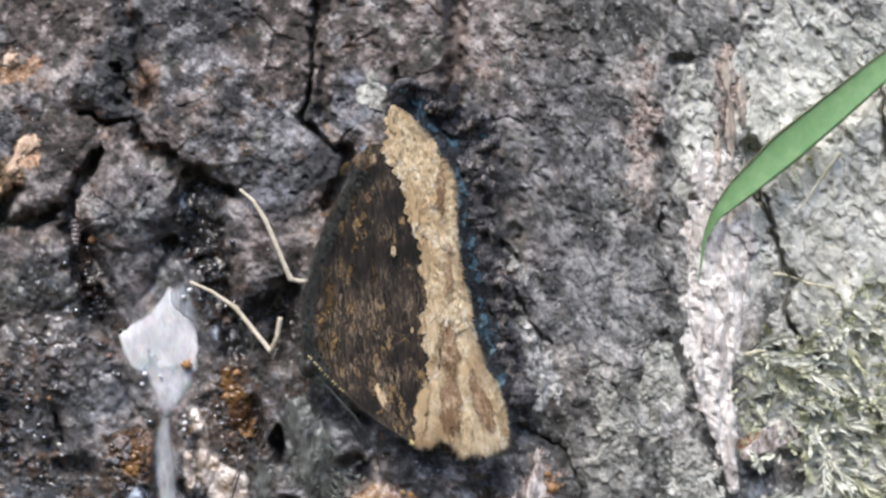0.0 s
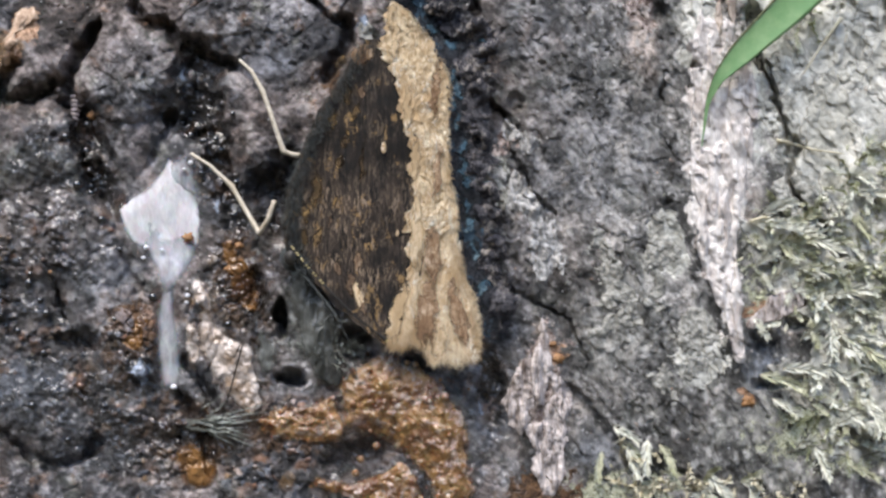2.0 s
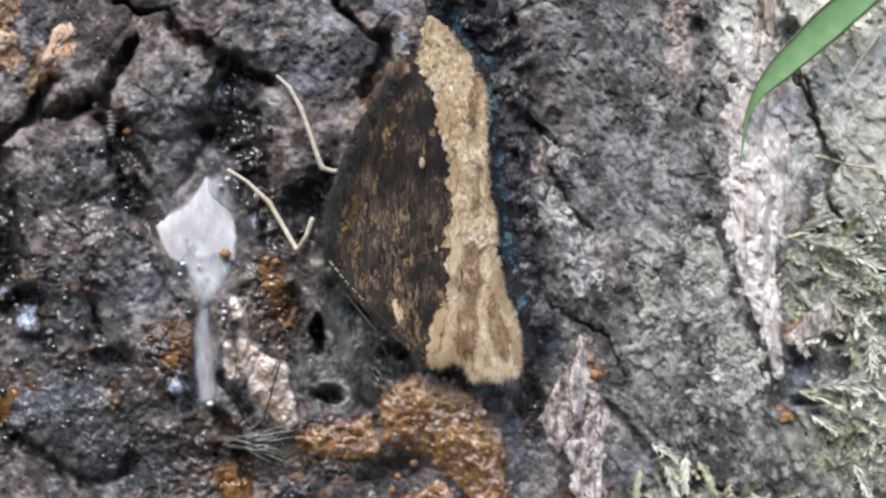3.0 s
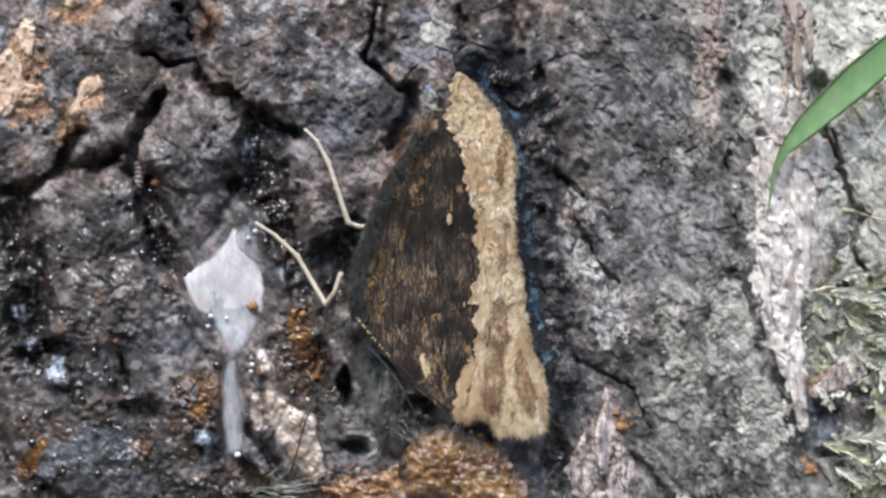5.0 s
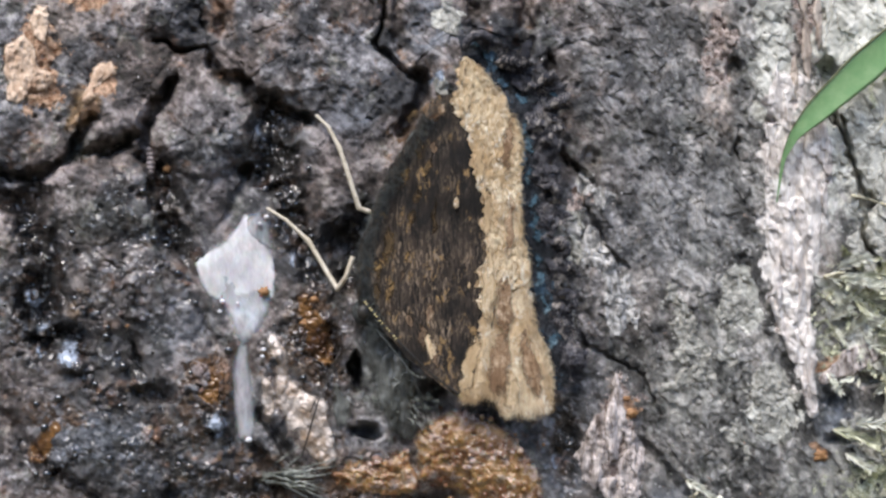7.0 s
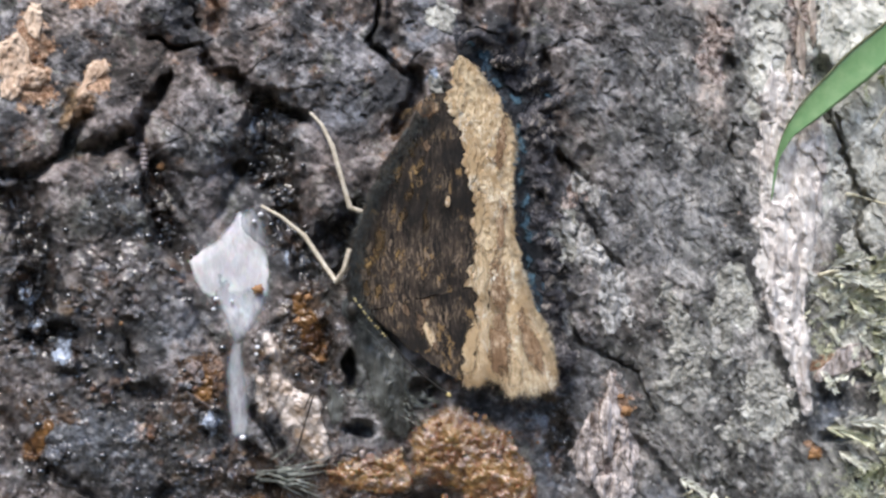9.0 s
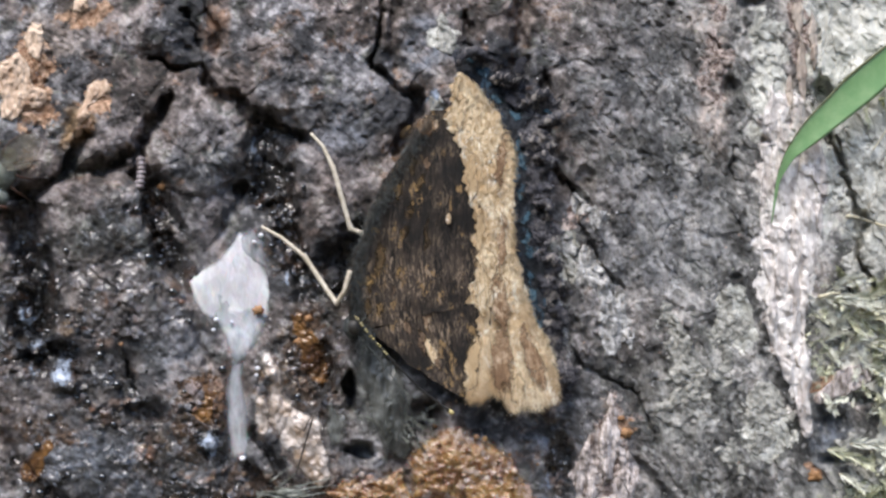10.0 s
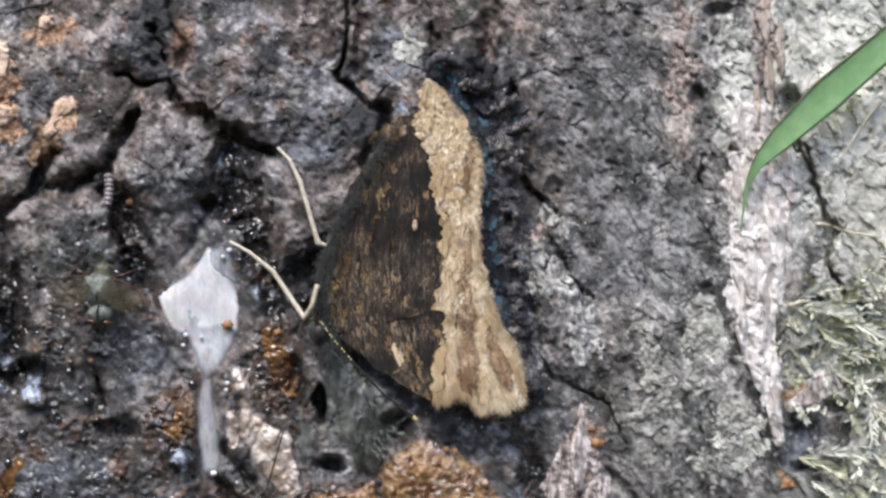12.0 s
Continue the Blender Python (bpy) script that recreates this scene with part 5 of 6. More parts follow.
    for _ in range(7500):
        v = rs.uniform(215, 640)
        u = knots(HIND_LEFT, v) + 14 + rs.gauss(0, 8)
        a = Vector(put(float(u), v, rs.uniform(0.0022, 0.0042)))
        way = Vector((rs.gauss(-0.25, 0.5), rs.gauss(-0.5, 0.4), rs.gauss(-0.5, 0.6))).normalized() * rs.uniform(0.0005, 0.0011)
        side = way.orthogonal().normalized() * 0.00003
        n = len(verts)
        verts += [a - side, a + side, a + way]
        faces.append((n, n + 1, n + 2))
    fur = part_at("fur", mesh_of("fur", [tuple(w) for w in verts], faces, FUR), fly, None, "dark grey bristly body hair")
    tagged(fur, kind="stuff")
    # antenna with pale rings and a yellow club
    ends = [put(612, 570, 0.0050), put(640, 606, 0.0056), (*put(680, 650, 0.0058),), put(730, 700, 0.0054), put(790, 744, 0.0046)]
    pts = [tuple(np.array([np.interp(k, np.arange(5), np.array(ends)[:, i]) for i in range(3)])) for k in np.linspace(0, 4, 40)]
    feeler = part_at("antenna", tube("antenna", ANTENNA, pts, [0.00012] * 36 + [0.00016, 0.00020, 0.00022, 0.0001], 8), fly)
    for k in range(12):
        at = Vector(pts[1 + int(1.5 * k)])
        ring = ball("ring", YELLOW, at, (0.00016, 0.00016, 0.00012), k, 0.1, None, (10, 6))
        ring.transform(Matrix.Translation(-Vector(base)))
        part("ring", ring, feeler, "pale yellow antenna ring")
    tip = ball("club", YELLOW, pts[-2], (0.00050, 0.00025, 0.00026), 2, 0.1, Matrix.Rotation(radians(35), 4, "Y"))
    tip.transform(Matrix.Translation(-Vector(base)))
    part("club", tip, feeler, "yellow antenna club")
    line = [put(u, v, h * 1e-3) for u, v, h in ((618, 606, 3.4), (650, 640, 4.2), (690, 690, 4.2), (715, 740, 3.6), (728, 800, 2.4))]
    arr = np.array(line)
    line = [tuple(np.interp(k, np.arange(5), arr[:, i]) for i in range(3)) for k in np.linspace(0, 4, 24)]
    part_at("proboscis", tube("proboscis", FUR, line, [0.00013 - 0.000003 * k for k in range(24)], 8), fly, None, "thin dark proboscis")
    # hair fringe along the borders
    for owner, edge, low, high, origin in ((hind, EDGE_OUT, 150, 545, base), (fore, FORE_OUT, 560, 775, hinge), (far, rim, 105, 680, base)):
        verts, faces = [], []
        for _ in range(900):
            v = rs.uniform(low, high)
            u = float(knots(edge, v)) - abs(rs.gauss(0, 9)) + 2
            over = far_height if owner is far else near_height
            a = Vector(put(u, v, float(over(np.array([u]), np.array([v]))[0]) * 1e-3 + 0.00015))
            way = Vector((abs(rs.gauss(0.8, 0.3)), rs.gauss(0, 0.25), rs.gauss(-0.5, 0.4))).normalized() * rs.uniform(0.0003, 0.0009)
            side = Vector((way.z, 0, -way.x)).normalized() * 0.00003
            n = len(verts)
            verts += [a - side - Vector(origin), a + side - Vector(origin), a + way - Vector(origin)]
            faces.append((n, n + 1, n + 2))
        if owner is fore:
            for _ in range(2600):
                c = rs.random()
                u, v = 790 + 152 * c, float(knots(FORE_END, c)) - 8 + rs.gauss(0, 4)
                a = Vector(put(u, v, float(near_height(np.array([u]), np.array([v]))[0]) * 1e-3 + rs.uniform(-0.0001, 0.0003)))
                way = Vector((rs.gauss(0.45 * (c - 0.3), 0.25), rs.gauss(0.1, 0.2), -1)).normalized() * rs.uniform(0.0005, 0.0016)
                side = Vector((way.z, 0, -way.x)).normalized() * 0.00004
                n = len(verts)
                verts += [a - side - Vector(origin), a + side - Vector(origin), a + way - Vector(origin)]
                faces.append((n, n + 1, n + 2))
        tagged(part("fringe", mesh_of("fringe", [tuple(w) for w in verts], faces, SHADED_BORDER if owner is far else BORDER), owner, "fine fringe hairs"), kind="stuff")
    # legs
    legs = []
    for name, feet in (("leg", [(437, 397, 0.9), (470, 418, 1.6), (510, 455, 2.2), (545, 515, 3.6), (561, 541, 4.4), (576, 520, 4.9), (588, 484, 4.6)]),
                       ("leg", [(524, 232, 0.9), (545, 252, 1.5), (565, 290, 2.2), (580, 335, 2.7), (600, 398, 3.2), (618, 404, 3.0), (640, 405, 2.6)])):
        pts = [put(u, v, h * 1e-3) for u, v, h in feet]
        fine = np.linspace(0, len(pts) - 1, 31)
        arr = np.array(pts)
        line = [tuple(np.interp(k, np.arange(len(pts)), arr[:, i]) for i in range(3)) for k in fine]
        wide = [0.00018 + 0.00012 * min(1, k / 2.5) + (0.00008 if abs(k - 2) < 0.1 or abs(k - 4) < 0.15 else 0) for k in fine]
        legs.append(part_at(name, tube(name, LEG, line, wide, 10), fly, pts[0], "pale straw-coloured jointed leg"))
    return fly, fore, legs


BUTTERFLY, FOREWING, LEGS = build_butterfly()


# ---------------------------------------------------------------- the small fly and the grub
FLY_GREY = plain("fly_dust", (0.035, 0.038, 0.028), (0.17, 0.18, 0.14), 0.0008, 0.8, 0.3)
FLY_BROWN = plain("fly_brown", (0.035, 0.016, 0.010), (0.11, 0.05, 0.028), 0.0004, 0.3)
FLY_WING = plain("fly_wing", (0.035, 0.026, 0.013), (0.11, 0.092, 0.05), 0.0022, 0.3, 0.02, (1, 1, 1), Alpha=0.6)
FLY_OLIVE = plain("fly_olive", (0.06, 0.06, 0.035), (0.15, 0.145, 0.09), 0.0006, 0.5)
FLY_PALE = plain("fly_face", (0.06, 0.066, 0.056), (0.25, 0.27, 0.23), 0.0009, 0.7, 0.25)
GRUB = plain("grub_skin", (0.10, 0.08, 0.08), (0.34, 0.30, 0.31), 0.0004, 0.35)


def build_fly():
    """The fly sits head down on the bark; its wings swing about their roots."""
    fly = thing("fly", "small grey-green fly with smoky translucent wings on the bark", "fly")
    part("thorax", ball("thorax", FLY_PALE, (0, -0.0018, 0.0004), (0.0019, 0.0012, 0.0019), 1, 0.2), fly)
    part("cleft", ball("cleft", FLY_BROWN, (0.0001, -0.0027, -0.0002), (0.00016, 0.0004, 0.0008), 1, 0.3), fly, "dark cleft down the back")
    part("abdomen", ball("abdomen", FLY_OLIVE, (0, -0.0012, 0.0022), (0.0012, 0.0008, 0.0013), 2, 0.25), fly, "olive hind body")
    part("head", ball("head", FLY_PALE, (0.0003, -0.0019, -0.0024), (0.0015, 0.0009, 0.0011), 3, 0.2), fly, "pale grey face")
    part("forehead", ball("forehead", FLY_GREY, (0.0003, -0.0027, -0.0024), (0.00010, 0.0005, 0.0010), 3, 0.1), fly, "dark line down the face")
    rs = random.Random(8)
    verts, faces = [], []
    for _ in range(420):
        out = Vector((rs.gauss(0, 1), -abs(rs.gauss(0, 1)), rs.gauss(0, 1))).normalized()
        a = Vector((0, -0.0019, 0.0012)) + Vector((out.x * 0.0015, out.y * 0.0013, out.z * 0.0030))
        way = (out + Vector((0, 0, rs.uniform(0, 0.8)))).normalized() * rs.uniform(0.0003, 0.0007)
        side = way.orthogonal().normalized() * 0.00003
        n = len(verts)
        verts += [tuple(a - side), tuple(a + side), tuple(a + way)]
        faces.append((n, n + 1, n + 2))
    tagged(part("bristles", mesh_of("bristles", verts, faces, FLY_OLIVE), fly, "short olive bristles"), kind="stuff")
    wings = []
    for s in (-1, 1):
        part("eye", ball("eye", FLY_BROWN, (0.0003 + s * 0.0008, -0.0017, -0.0034), (0.0009, 0.0007, 0.00035), 4), fly, "red-brown eye")
        c = np.linspace(0, 1, 16)[:, None]
        w = np.linspace(-1, 1, 9)[None, :]
        half = 0.0018 * np.sin(np.pi * (0.10 + 0.82 * c)) ** 0.8
        x, z, y = s * 0.0052 * c + 0 * w, half * w, -0.0004 + 0.0003 * c + 0.00006 * np.sin(9 * w)
        wing = part("wing", mesh_of("wing", np.stack([x, y + 0 * x, z], -1).reshape(-1, 3), grid_faces(16, 9), FLY_WING), fly, "smoky translucent wing")
        wing.location = (s * 0.0009, -0.0029, 0.0012)
        vein = [(s * 0.0052 * k, -0.0005, 0.0017 * math.sin(math.pi * (0.1 + 0.82 * k)) ** 0.8) for k in np.linspace(0.02, 0.96, 12)]
        part("vein", tube("vein", FLY_BROWN, vein, [0.00006] * 12, 5), wing, "brown wing edge")
        wings.append(wing)
        for k, z in enumerate((-0.0006, 0.0006, 0.0018)):
            pts = [(s * 0.0010, -0.0016, z), (s * 0.0027, -0.0022, z + 0.0006 * (k - 1)), (s * 0.0036, -0.0002, z + 0.0013 * (k - 1))]
            part("leg", tube("leg", FLY_BROWN, pts, [0.00016, 0.00013, 0.00007], 6), fly, "thin brown leg")
    return fly, wings


def build_grub():
    grub = thing("grub", "pale banded grub in a wet bark crack", "grub", put(222, 300, 0.0))
    for k in range(7):
        u, v = 222 + 1.4 * k - 0.3 * k * k, 278 + 8 * k
        me = ball("segment", GRUB, put(u, v, -0.0006 + 0.0001 * k), (0.00058 + 0.00003 * (k % 2), 0.0006, 0.00042), k, 0.14, None, (14, 10))
        part_at("segment", me, grub)
    return grub


(FLY, FLY_WINGS), GRUB_THING = build_fly(), build_grub()


# ---------------------------------------------------------------- small things on the bark
def on_bark(u, v, lift=0.0):
    return put(u, v, ground_of(u, v) + lift)


def blades(name, material, places, count, length, curl, seed, label, category, leaf=0.00016):
    """Tufts of fine curved strands with leaflets, as one heap."""
    rs = random.Random(seed)
    verts, faces = [], []

    def leaflet(a, way, wide):
        side = way.cross(Vector((rs.gauss(0, 1), rs.gauss(0, 1), rs.gauss(0, 1)))).normalized() * wide
        n = len(verts)
        verts.extend([a - side * 0.4, a + side * 0.4, a + way * 0.55 + side, a + way, a + way * 0.55 - side])
        faces.extend([(n, n + 1, n + 2), (n, n + 2, n + 4), (n + 2, n + 3, n + 4)])

    spots = []
    for u, v, ru, rv in places:
        for _ in range(int(count * ru * rv / 3000)):
            spots.append((rs.gauss(u, ru * 0.55), rs.gauss(v, rv * 0.55)))
    heights = relief(np.array([a for a, _ in spots]), np.array([b for _, b in spots]))
    for (u, v), h in zip(spots, heights):
        p = Vector(put(u, v, float(h) * 1e-3 - 0.0002))
        way = Vector((rs.gauss(0, 1), -abs(rs.gauss(0.5, 0.4)), rs.gauss(0.1, 0.9))).normalized()
        bend = Vector((rs.gauss(0, 1), rs.gauss(0, 0.5), rs.gauss(-0.3, 1))) * curl
        steps = rs.randint(5, 9)
        piece = length * rs.uniform(0.5, 1.3) / steps
        for k in range(steps):
            way = (way + bend / steps).normalized()
            leaflet(p, way * piece * 1.6, leaf * (1 - 0.6 * k / steps))
            for s in range(2):
                out = (way * 0.6 + Vector((rs.gauss(0, 0.6), rs.gauss(-0.2, 0.5), rs.gauss(0, 0.6)))).normalized()
                leaflet(p, out * piece * 1.5, leaf * 0.8)
            p = p + way * piece
    me = mesh_of(name, [tuple(w) for w in verts], faces, material)
    tagged(new(name, me), label, category, kind="stuff")


def moss_shoot(u, v, lean, length, material, seed):
    """One feathery shoot: a bent stalk with rows of narrow leaflets; lean in degrees from straight up, length in mm."""
    rs = random.Random(seed)
    base = Vector(on_bark(u, v, 0.0))
    way = Vector((math.sin(radians(lean)), -0.35, math.cos(radians(lean)))).normalized()
    bend = Vector((rs.gauss(0, 0.3), -0.1, -0.5))
    points, p = [], base.copy()
    for k in range(12):
        points.append(p.copy())
        way = (way + bend * 0.07).normalized()
        p = p + way * length * 1e-3 / 12
    verts, faces = [], []
    for k, q in enumerate(points):
        along_it = (points[min(k + 1, 11)] - points[max(k - 1, 0)]).normalized()
        for s in (-1, 1, -1, 1):
            side = along_it.cross(Vector((rs.gauss(0, 0.4), -1, rs.gauss(0, 0.4)))).normalized() * s
            reach = (along_it * 1.1 + side * rs.uniform(0.3, 0.9) + Vector((0, rs.gauss(-0.2, 0.3), 0))).normalized() * length * 1e-3 * rs.uniform(0.26, 0.46) * (1 - 0.35 * k / 12)
            flat = reach.cross(Vector((rs.gauss(0, 0.3), -1, rs.gauss(0, 0.3)))).normalized() * length * 1e-3 * 0.03
            lift = reach.cross(flat).normalized() * length * 1e-3 * 0.012
            n = len(verts)
            verts += [q - flat * 0.5, q + flat * 0.5, q + reach * 0.5 + flat - lift, q + reach, q + reach * 0.5 - flat - lift, q + reach * 0.5 + lift * 2]
            faces += [(n, n + 1, n + 5), (n + 1, n + 2, n + 5), (n + 2, n + 3, n + 5), (n + 3, n + 4, n + 5), (n + 4, n, n + 5)]
    shoot = thing("moss_shoot", "pale feathery moss shoot growing from a bark crack", "moss", base, "moss shoots")
    part_at("fronds", mesh_of("fronds", [tuple(w) for w in verts], faces, material), shoot)
    part_at("stalk", tube("stalk", STALK, [tuple(q) for q in points], [length * 2.2e-5 * (1 - 0.06 * k) for k in range(12)], 6), shoot)


def build_small_things():
    shoots = [(1190, 905, 120, 4.2), (1205, 915, 160, 4.0), (1240, 905, 190, 4.2), (1262, 912, 140, 4.0), (1180, 880, 110, 3.6), (1232, 960, 170, 4.2), (1262, 955, 150, 4.6), (1305, 962, 190, 4.4), (1345, 965, 130, 4.8),
              (1160, 925, 200, 3.6), (1420, 990, 150, 4.0), (1450, 505, 60, 4.0), (1480, 500, -40, 3.4)]
    shoots_right = [(1430, 520, 85, 5.4), (1500, 540, 100, 5.8), (1555, 580, 140, 5.0), (1560, 640, 80, 5.4), (1520, 660, 60, 5.0), (1590, 720, 120, 5.6), (1580, 560, 40, 4.6), (1480, 780, 80, 5.0), (1440, 790, 95, 5.2), (1570, 690, 200, 5.0),
                    (1600, 470, 80, 4.6), (1520, 520, 20, 3.6), (1620, 820, 150, 5.6), (1570, 850, 100, 4.8)]
    rs = random.Random(77)
    scatter = [(rs.gauss(cu, ru), rs.gauss(cv, rv), rs.uniform(20, 200), rs.uniform(2.2, 4.2)) for cu, cv, ru, rv, count in ((1530, 600, 50, 44, 34), (1590, 760, 54, 80, 30), (1640, 480, 40, 80, 16), (1455, 545, 30, 18, 12), (1330, 985, 70, 14, 12), (1570, 880, 60, 40, 14)) for _ in range(count)]
    for n, (u, v, lean, length) in enumerate(shoots + shoots_right + scatter):
        moss_shoot(u, v, lean, length, PALE_MOSS if n % 3 else MOSS, 50 + n)
    blades("moss", MOSS, [(1500, 560, 70, 30), (1450, 530, 40, 18), (1545, 640, 50, 50), (1590, 440, 30, 40), (1560, 880, 70, 50), (1530, 170, 14, 30),
                          (1700, 560, 70, 120), (1700, 700, 70, 120), (1640, 620, 40, 90)], 45, 0.0026, 1.5, 3, "pale yellow-green moss strands on the bark", "moss", 0.00024)
    blades("moss", PALE_MOSS, [(1480, 545, 60, 24), (1545, 620, 50, 50), (1500, 650, 36, 26), (1590, 470, 40, 60), (1570, 740, 50, 50), (1600, 880, 50, 60)], 9, 0.0055, 1.0, 8, "whitish moss fronds curling over the bark", "moss", 0.00038)
    blades("moss", STALK, [(1205, 935, 36, 18), (1250, 990, 70, 14), (1330, 985, 50, 14), (1440, 1000, 60, 20)], 40, 0.0030, 1.2, 4, "whitish moss tufts at a bark crack", "moss", 0.00026)
    blades("plant_fibres", FIBRE, [(690, 745, 36, 14)], 160, 0.0042, 0.3, 6, "grey plant fibres stuck in wet sap", "fibres", 0.00008)
    # lichen crusts
    for n, spine in enumerate(([(1262, 525, 20), (1268, 570, 40), (1255, 640, 44)], [(1325, 690, 34), (1340, 760, 56), (1280, 810, 40)],
                               [(748, 30, 18), (762, 72, 24)], [(745, 180, 18), (762, 206, 16)], [(975, 450, 12), (990, 485, 18)],
                               [(1500, 460, 40), (1545, 500, 50)], [(1440, 560, 50), (1520, 630, 70)], [(1480, 800, 50), (1560, 840, 70)],
                               [(1170, 560, 40), (1190, 680, 60)])):
        me = crust("lichen_crust", LICHEN, spine, 0.3, 0.3, 17, 200 + 7 * n)
        tagged(new("lichen_crust", me), "pale grey-green lichen crust on bark", "lichen", "lichen crusts")
    for n, spine in enumerate(([(1410, 520, 26), (1490, 550, 56), (1545, 640, 50)], [(1500, 640, 40), (1560, 600, 44)], [(1560, 300, 56), (1600, 480, 60)], [(1580, 720, 60), (1620, 860, 80)],
                               [(1660, 60, 80), (1680, 240, 80)], [(1700, 480, 90), (1720, 700, 90)], [(1540, 60, 70), (1575, 260, 70)], [(1470, 20, 50), (1450, 120, 36)])):
        me = crust("pale_lichen", PALE_LICHEN, spine, 0.6, 0.36 if n < 6 else 0.2, 32, 600 + 7 * n)
        tagged(new("pale_lichen", me), "whitish-green fluffy lichen among moss on the bark", "lichen", "pale lichens")
    for n in range(2, len(STRIP) - 1):
        (a, b, w), (c, d, x) = STRIP[n], STRIP[n + 1]
        me = crust("pale_bark_flake", PALE_BARK, [(a, b, w * 0.95), (c, d, x * 0.95)], 0.7, 0.36, 34, 700 + 7 * n, 1.8, 0.25)
        tagged(new("pale_bark_flake", me), "whitish weathered bark flake", "bark flake", "pale bark flakes")
    rs = random.Random(41)
    for n in range(16):
        v = 20 + 44 * n + rs.uniform(-14, 14)
        middle, half = float(knots([(b, a) for a, b, _ in STRIP], v)), float(knots([(b, w) for _, b, w in STRIP], v))
        u, long, wide = middle + rs.uniform(-0.8, 0.8) * half, rs.uniform(40, 80), rs.uniform(7, 14)
        outline = [(u - wide * 0.3, v - long), (u + wide * 0.5, v - long * 0.6), (u + wide, v), (u + wide * 0.7, v + long * 0.6), (u + 3, v + long), (u - wide * 0.6, v + long * 0.5), (u - wide, v - long * 0.1)]
        me = spread("bark_shred", PALE_BARK if v > 200 else TAN_BARK, outline, 0.45, 6, 1200 + 7 * n, 0.5, 0.2, 10, (1, 0.2), 0.7, 14, 1.6)
        tagged(new("bark_shred", me), "pale upright shred of peeling bark" if v > 200 else "tan upright shred of peeling bark", "bark shred", "bark shreds")
    # bare wood
    tagged(new("wood_chip", crust("wood_chip", CHIP, [(1425, 700, 14), (1465, 672, 20), (1540, 640, 12)], 0.9, 0.5, 20, 300, 1.8, 0.35)), "pinkish flake of bare wood on the bark", "wood chip", "wood chips")
    for n, outline in enumerate(([(-30, 110), (8, 88), (24, 120), (34, 144), (58, 152), (62, 172), (46, 194), (16, 192), (-6, 216), (-30, 210)], [(140, 140), (160, 136), (166, 158), (150, 172), (134, 186), (136, 202), (118, 214), (104, 200), (118, 184), (128, 162)],
                                 [(102, 214), (120, 216), (122, 236), (106, 246)], [(20, 30), (44, 36), (52, 80), (40, 110), (22, 90), (14, 58)], [(100, -2), (128, -8), (142, 10), (120, 22), (104, 14)])):
        me = spread("torn_wood", TORN, outline, 0.45, 10, 310 + 9 * n, 0.4, 0.3, 18, (1, 0.6), 0.9, 22, 1.5)
        tagged(new("torn_wood", me), "torn orange-tan wood in the bark", "wood", "torn wood")
    chip = thing("bark_flake", "pale pinkish-grey splintered piece of bare bark", "bark flake", on_bark(1050, 800))
    shards = ([(1060, 674), (1070, 720), (1074, 770), (1062, 850), (1040, 850), (1034, 790), (1044, 724)], [(1036, 742), (1042, 800), (1036, 870), (1018, 900), (992, 880), (984, 830), (1004, 790), (1018, 760)],
              [(1076, 778), (1100, 800), (1112, 840), (1108, 890), (1090, 916), (1064, 900), (1058, 850), (1068, 800)], [(1024, 880), (1062, 866), (1096, 896), (1100, 960), (1078, 1010), (1052, 1000), (1036, 940)])
    for n, outline in enumerate(shards):
        part_at("shard", spread("shard", CHIP, outline, 0.6 - 0.1 * n, 12, 330 + 11 * n, 0.6, 0.3, 11, (1, 0.3), 1.5, 26, 1.4), chip)
    # pale slime and amber lumps in the wet hollow
    for n, outline in enumerate(([(428, 622), (452, 618), (470, 655), (472, 690), (505, 714), (545, 742), (552, 790), (566, 840), (548, 872), (510, 838), (470, 796), (444, 742), (446, 690), (434, 655)],
                                 [(424, 700), (446, 694), (456, 740), (450, 790), (428, 780), (420, 736)])):
        tagged(new("pale_slime", spread("pale_slime", SLIME, outline, 0.6, 16, 400 + 9 * n, 0.65, 0.5, 16, (1, 0.7), 0.9, 26)), "pale pinkish wet slime on the bark", "slime", "slime patches")
    puddles = [[(60, 648), (88, 632), (104, 640), (108, 676), (84, 690), (58, 682)], [(14, 606), (40, 596), (60, 604), (56, 618), (24, 622)], [(6, 536), (30, 534), (40, 560), (30, 580), (8, 570)],
                                 [(24, 640), (40, 634), (44, 660), (30, 670)], [(322, 780), (350, 752), (362, 770), (366, 800), (340, 808)], [(416, 242), (436, 236), (442, 270), (432, 306), (418, 296)],
                                 [(202, 700), (226, 694), (222, 712), (206, 714)], [(92, 622), (116, 612), (126, 624), (108, 636)]]
    puddles += [[(466, 482), (488, 468), (494, 500), (478, 520)], [(440, 640), (452, 632), (466, 668), (456, 684)],
                                 [(50, 836), (68, 840), (76, 860), (58, 862)], [(410, 862), (424, 858), (428, 884), (416, 890)], [(728, 146), (750, 140), (760, 170), (744, 196), (722, 184)], [(940, 838), (952, 832), (956, 862), (944, 866)]]
    # wet sap patches whose colour carries the reflected sky
    for n, outline in enumerate(puddles):
        tagged(new("sap_puddle", spread("sap_puddle", SKY_SHEEN, outline, 0.25, 14, 900 + 9 * n, 0.6, 0.5, 9, (1, 0.6), 0.7, 26, 1.4)), "puddle of wet sap on dark bark, bluish sky reflection painted in", "sap", "sap puddles")
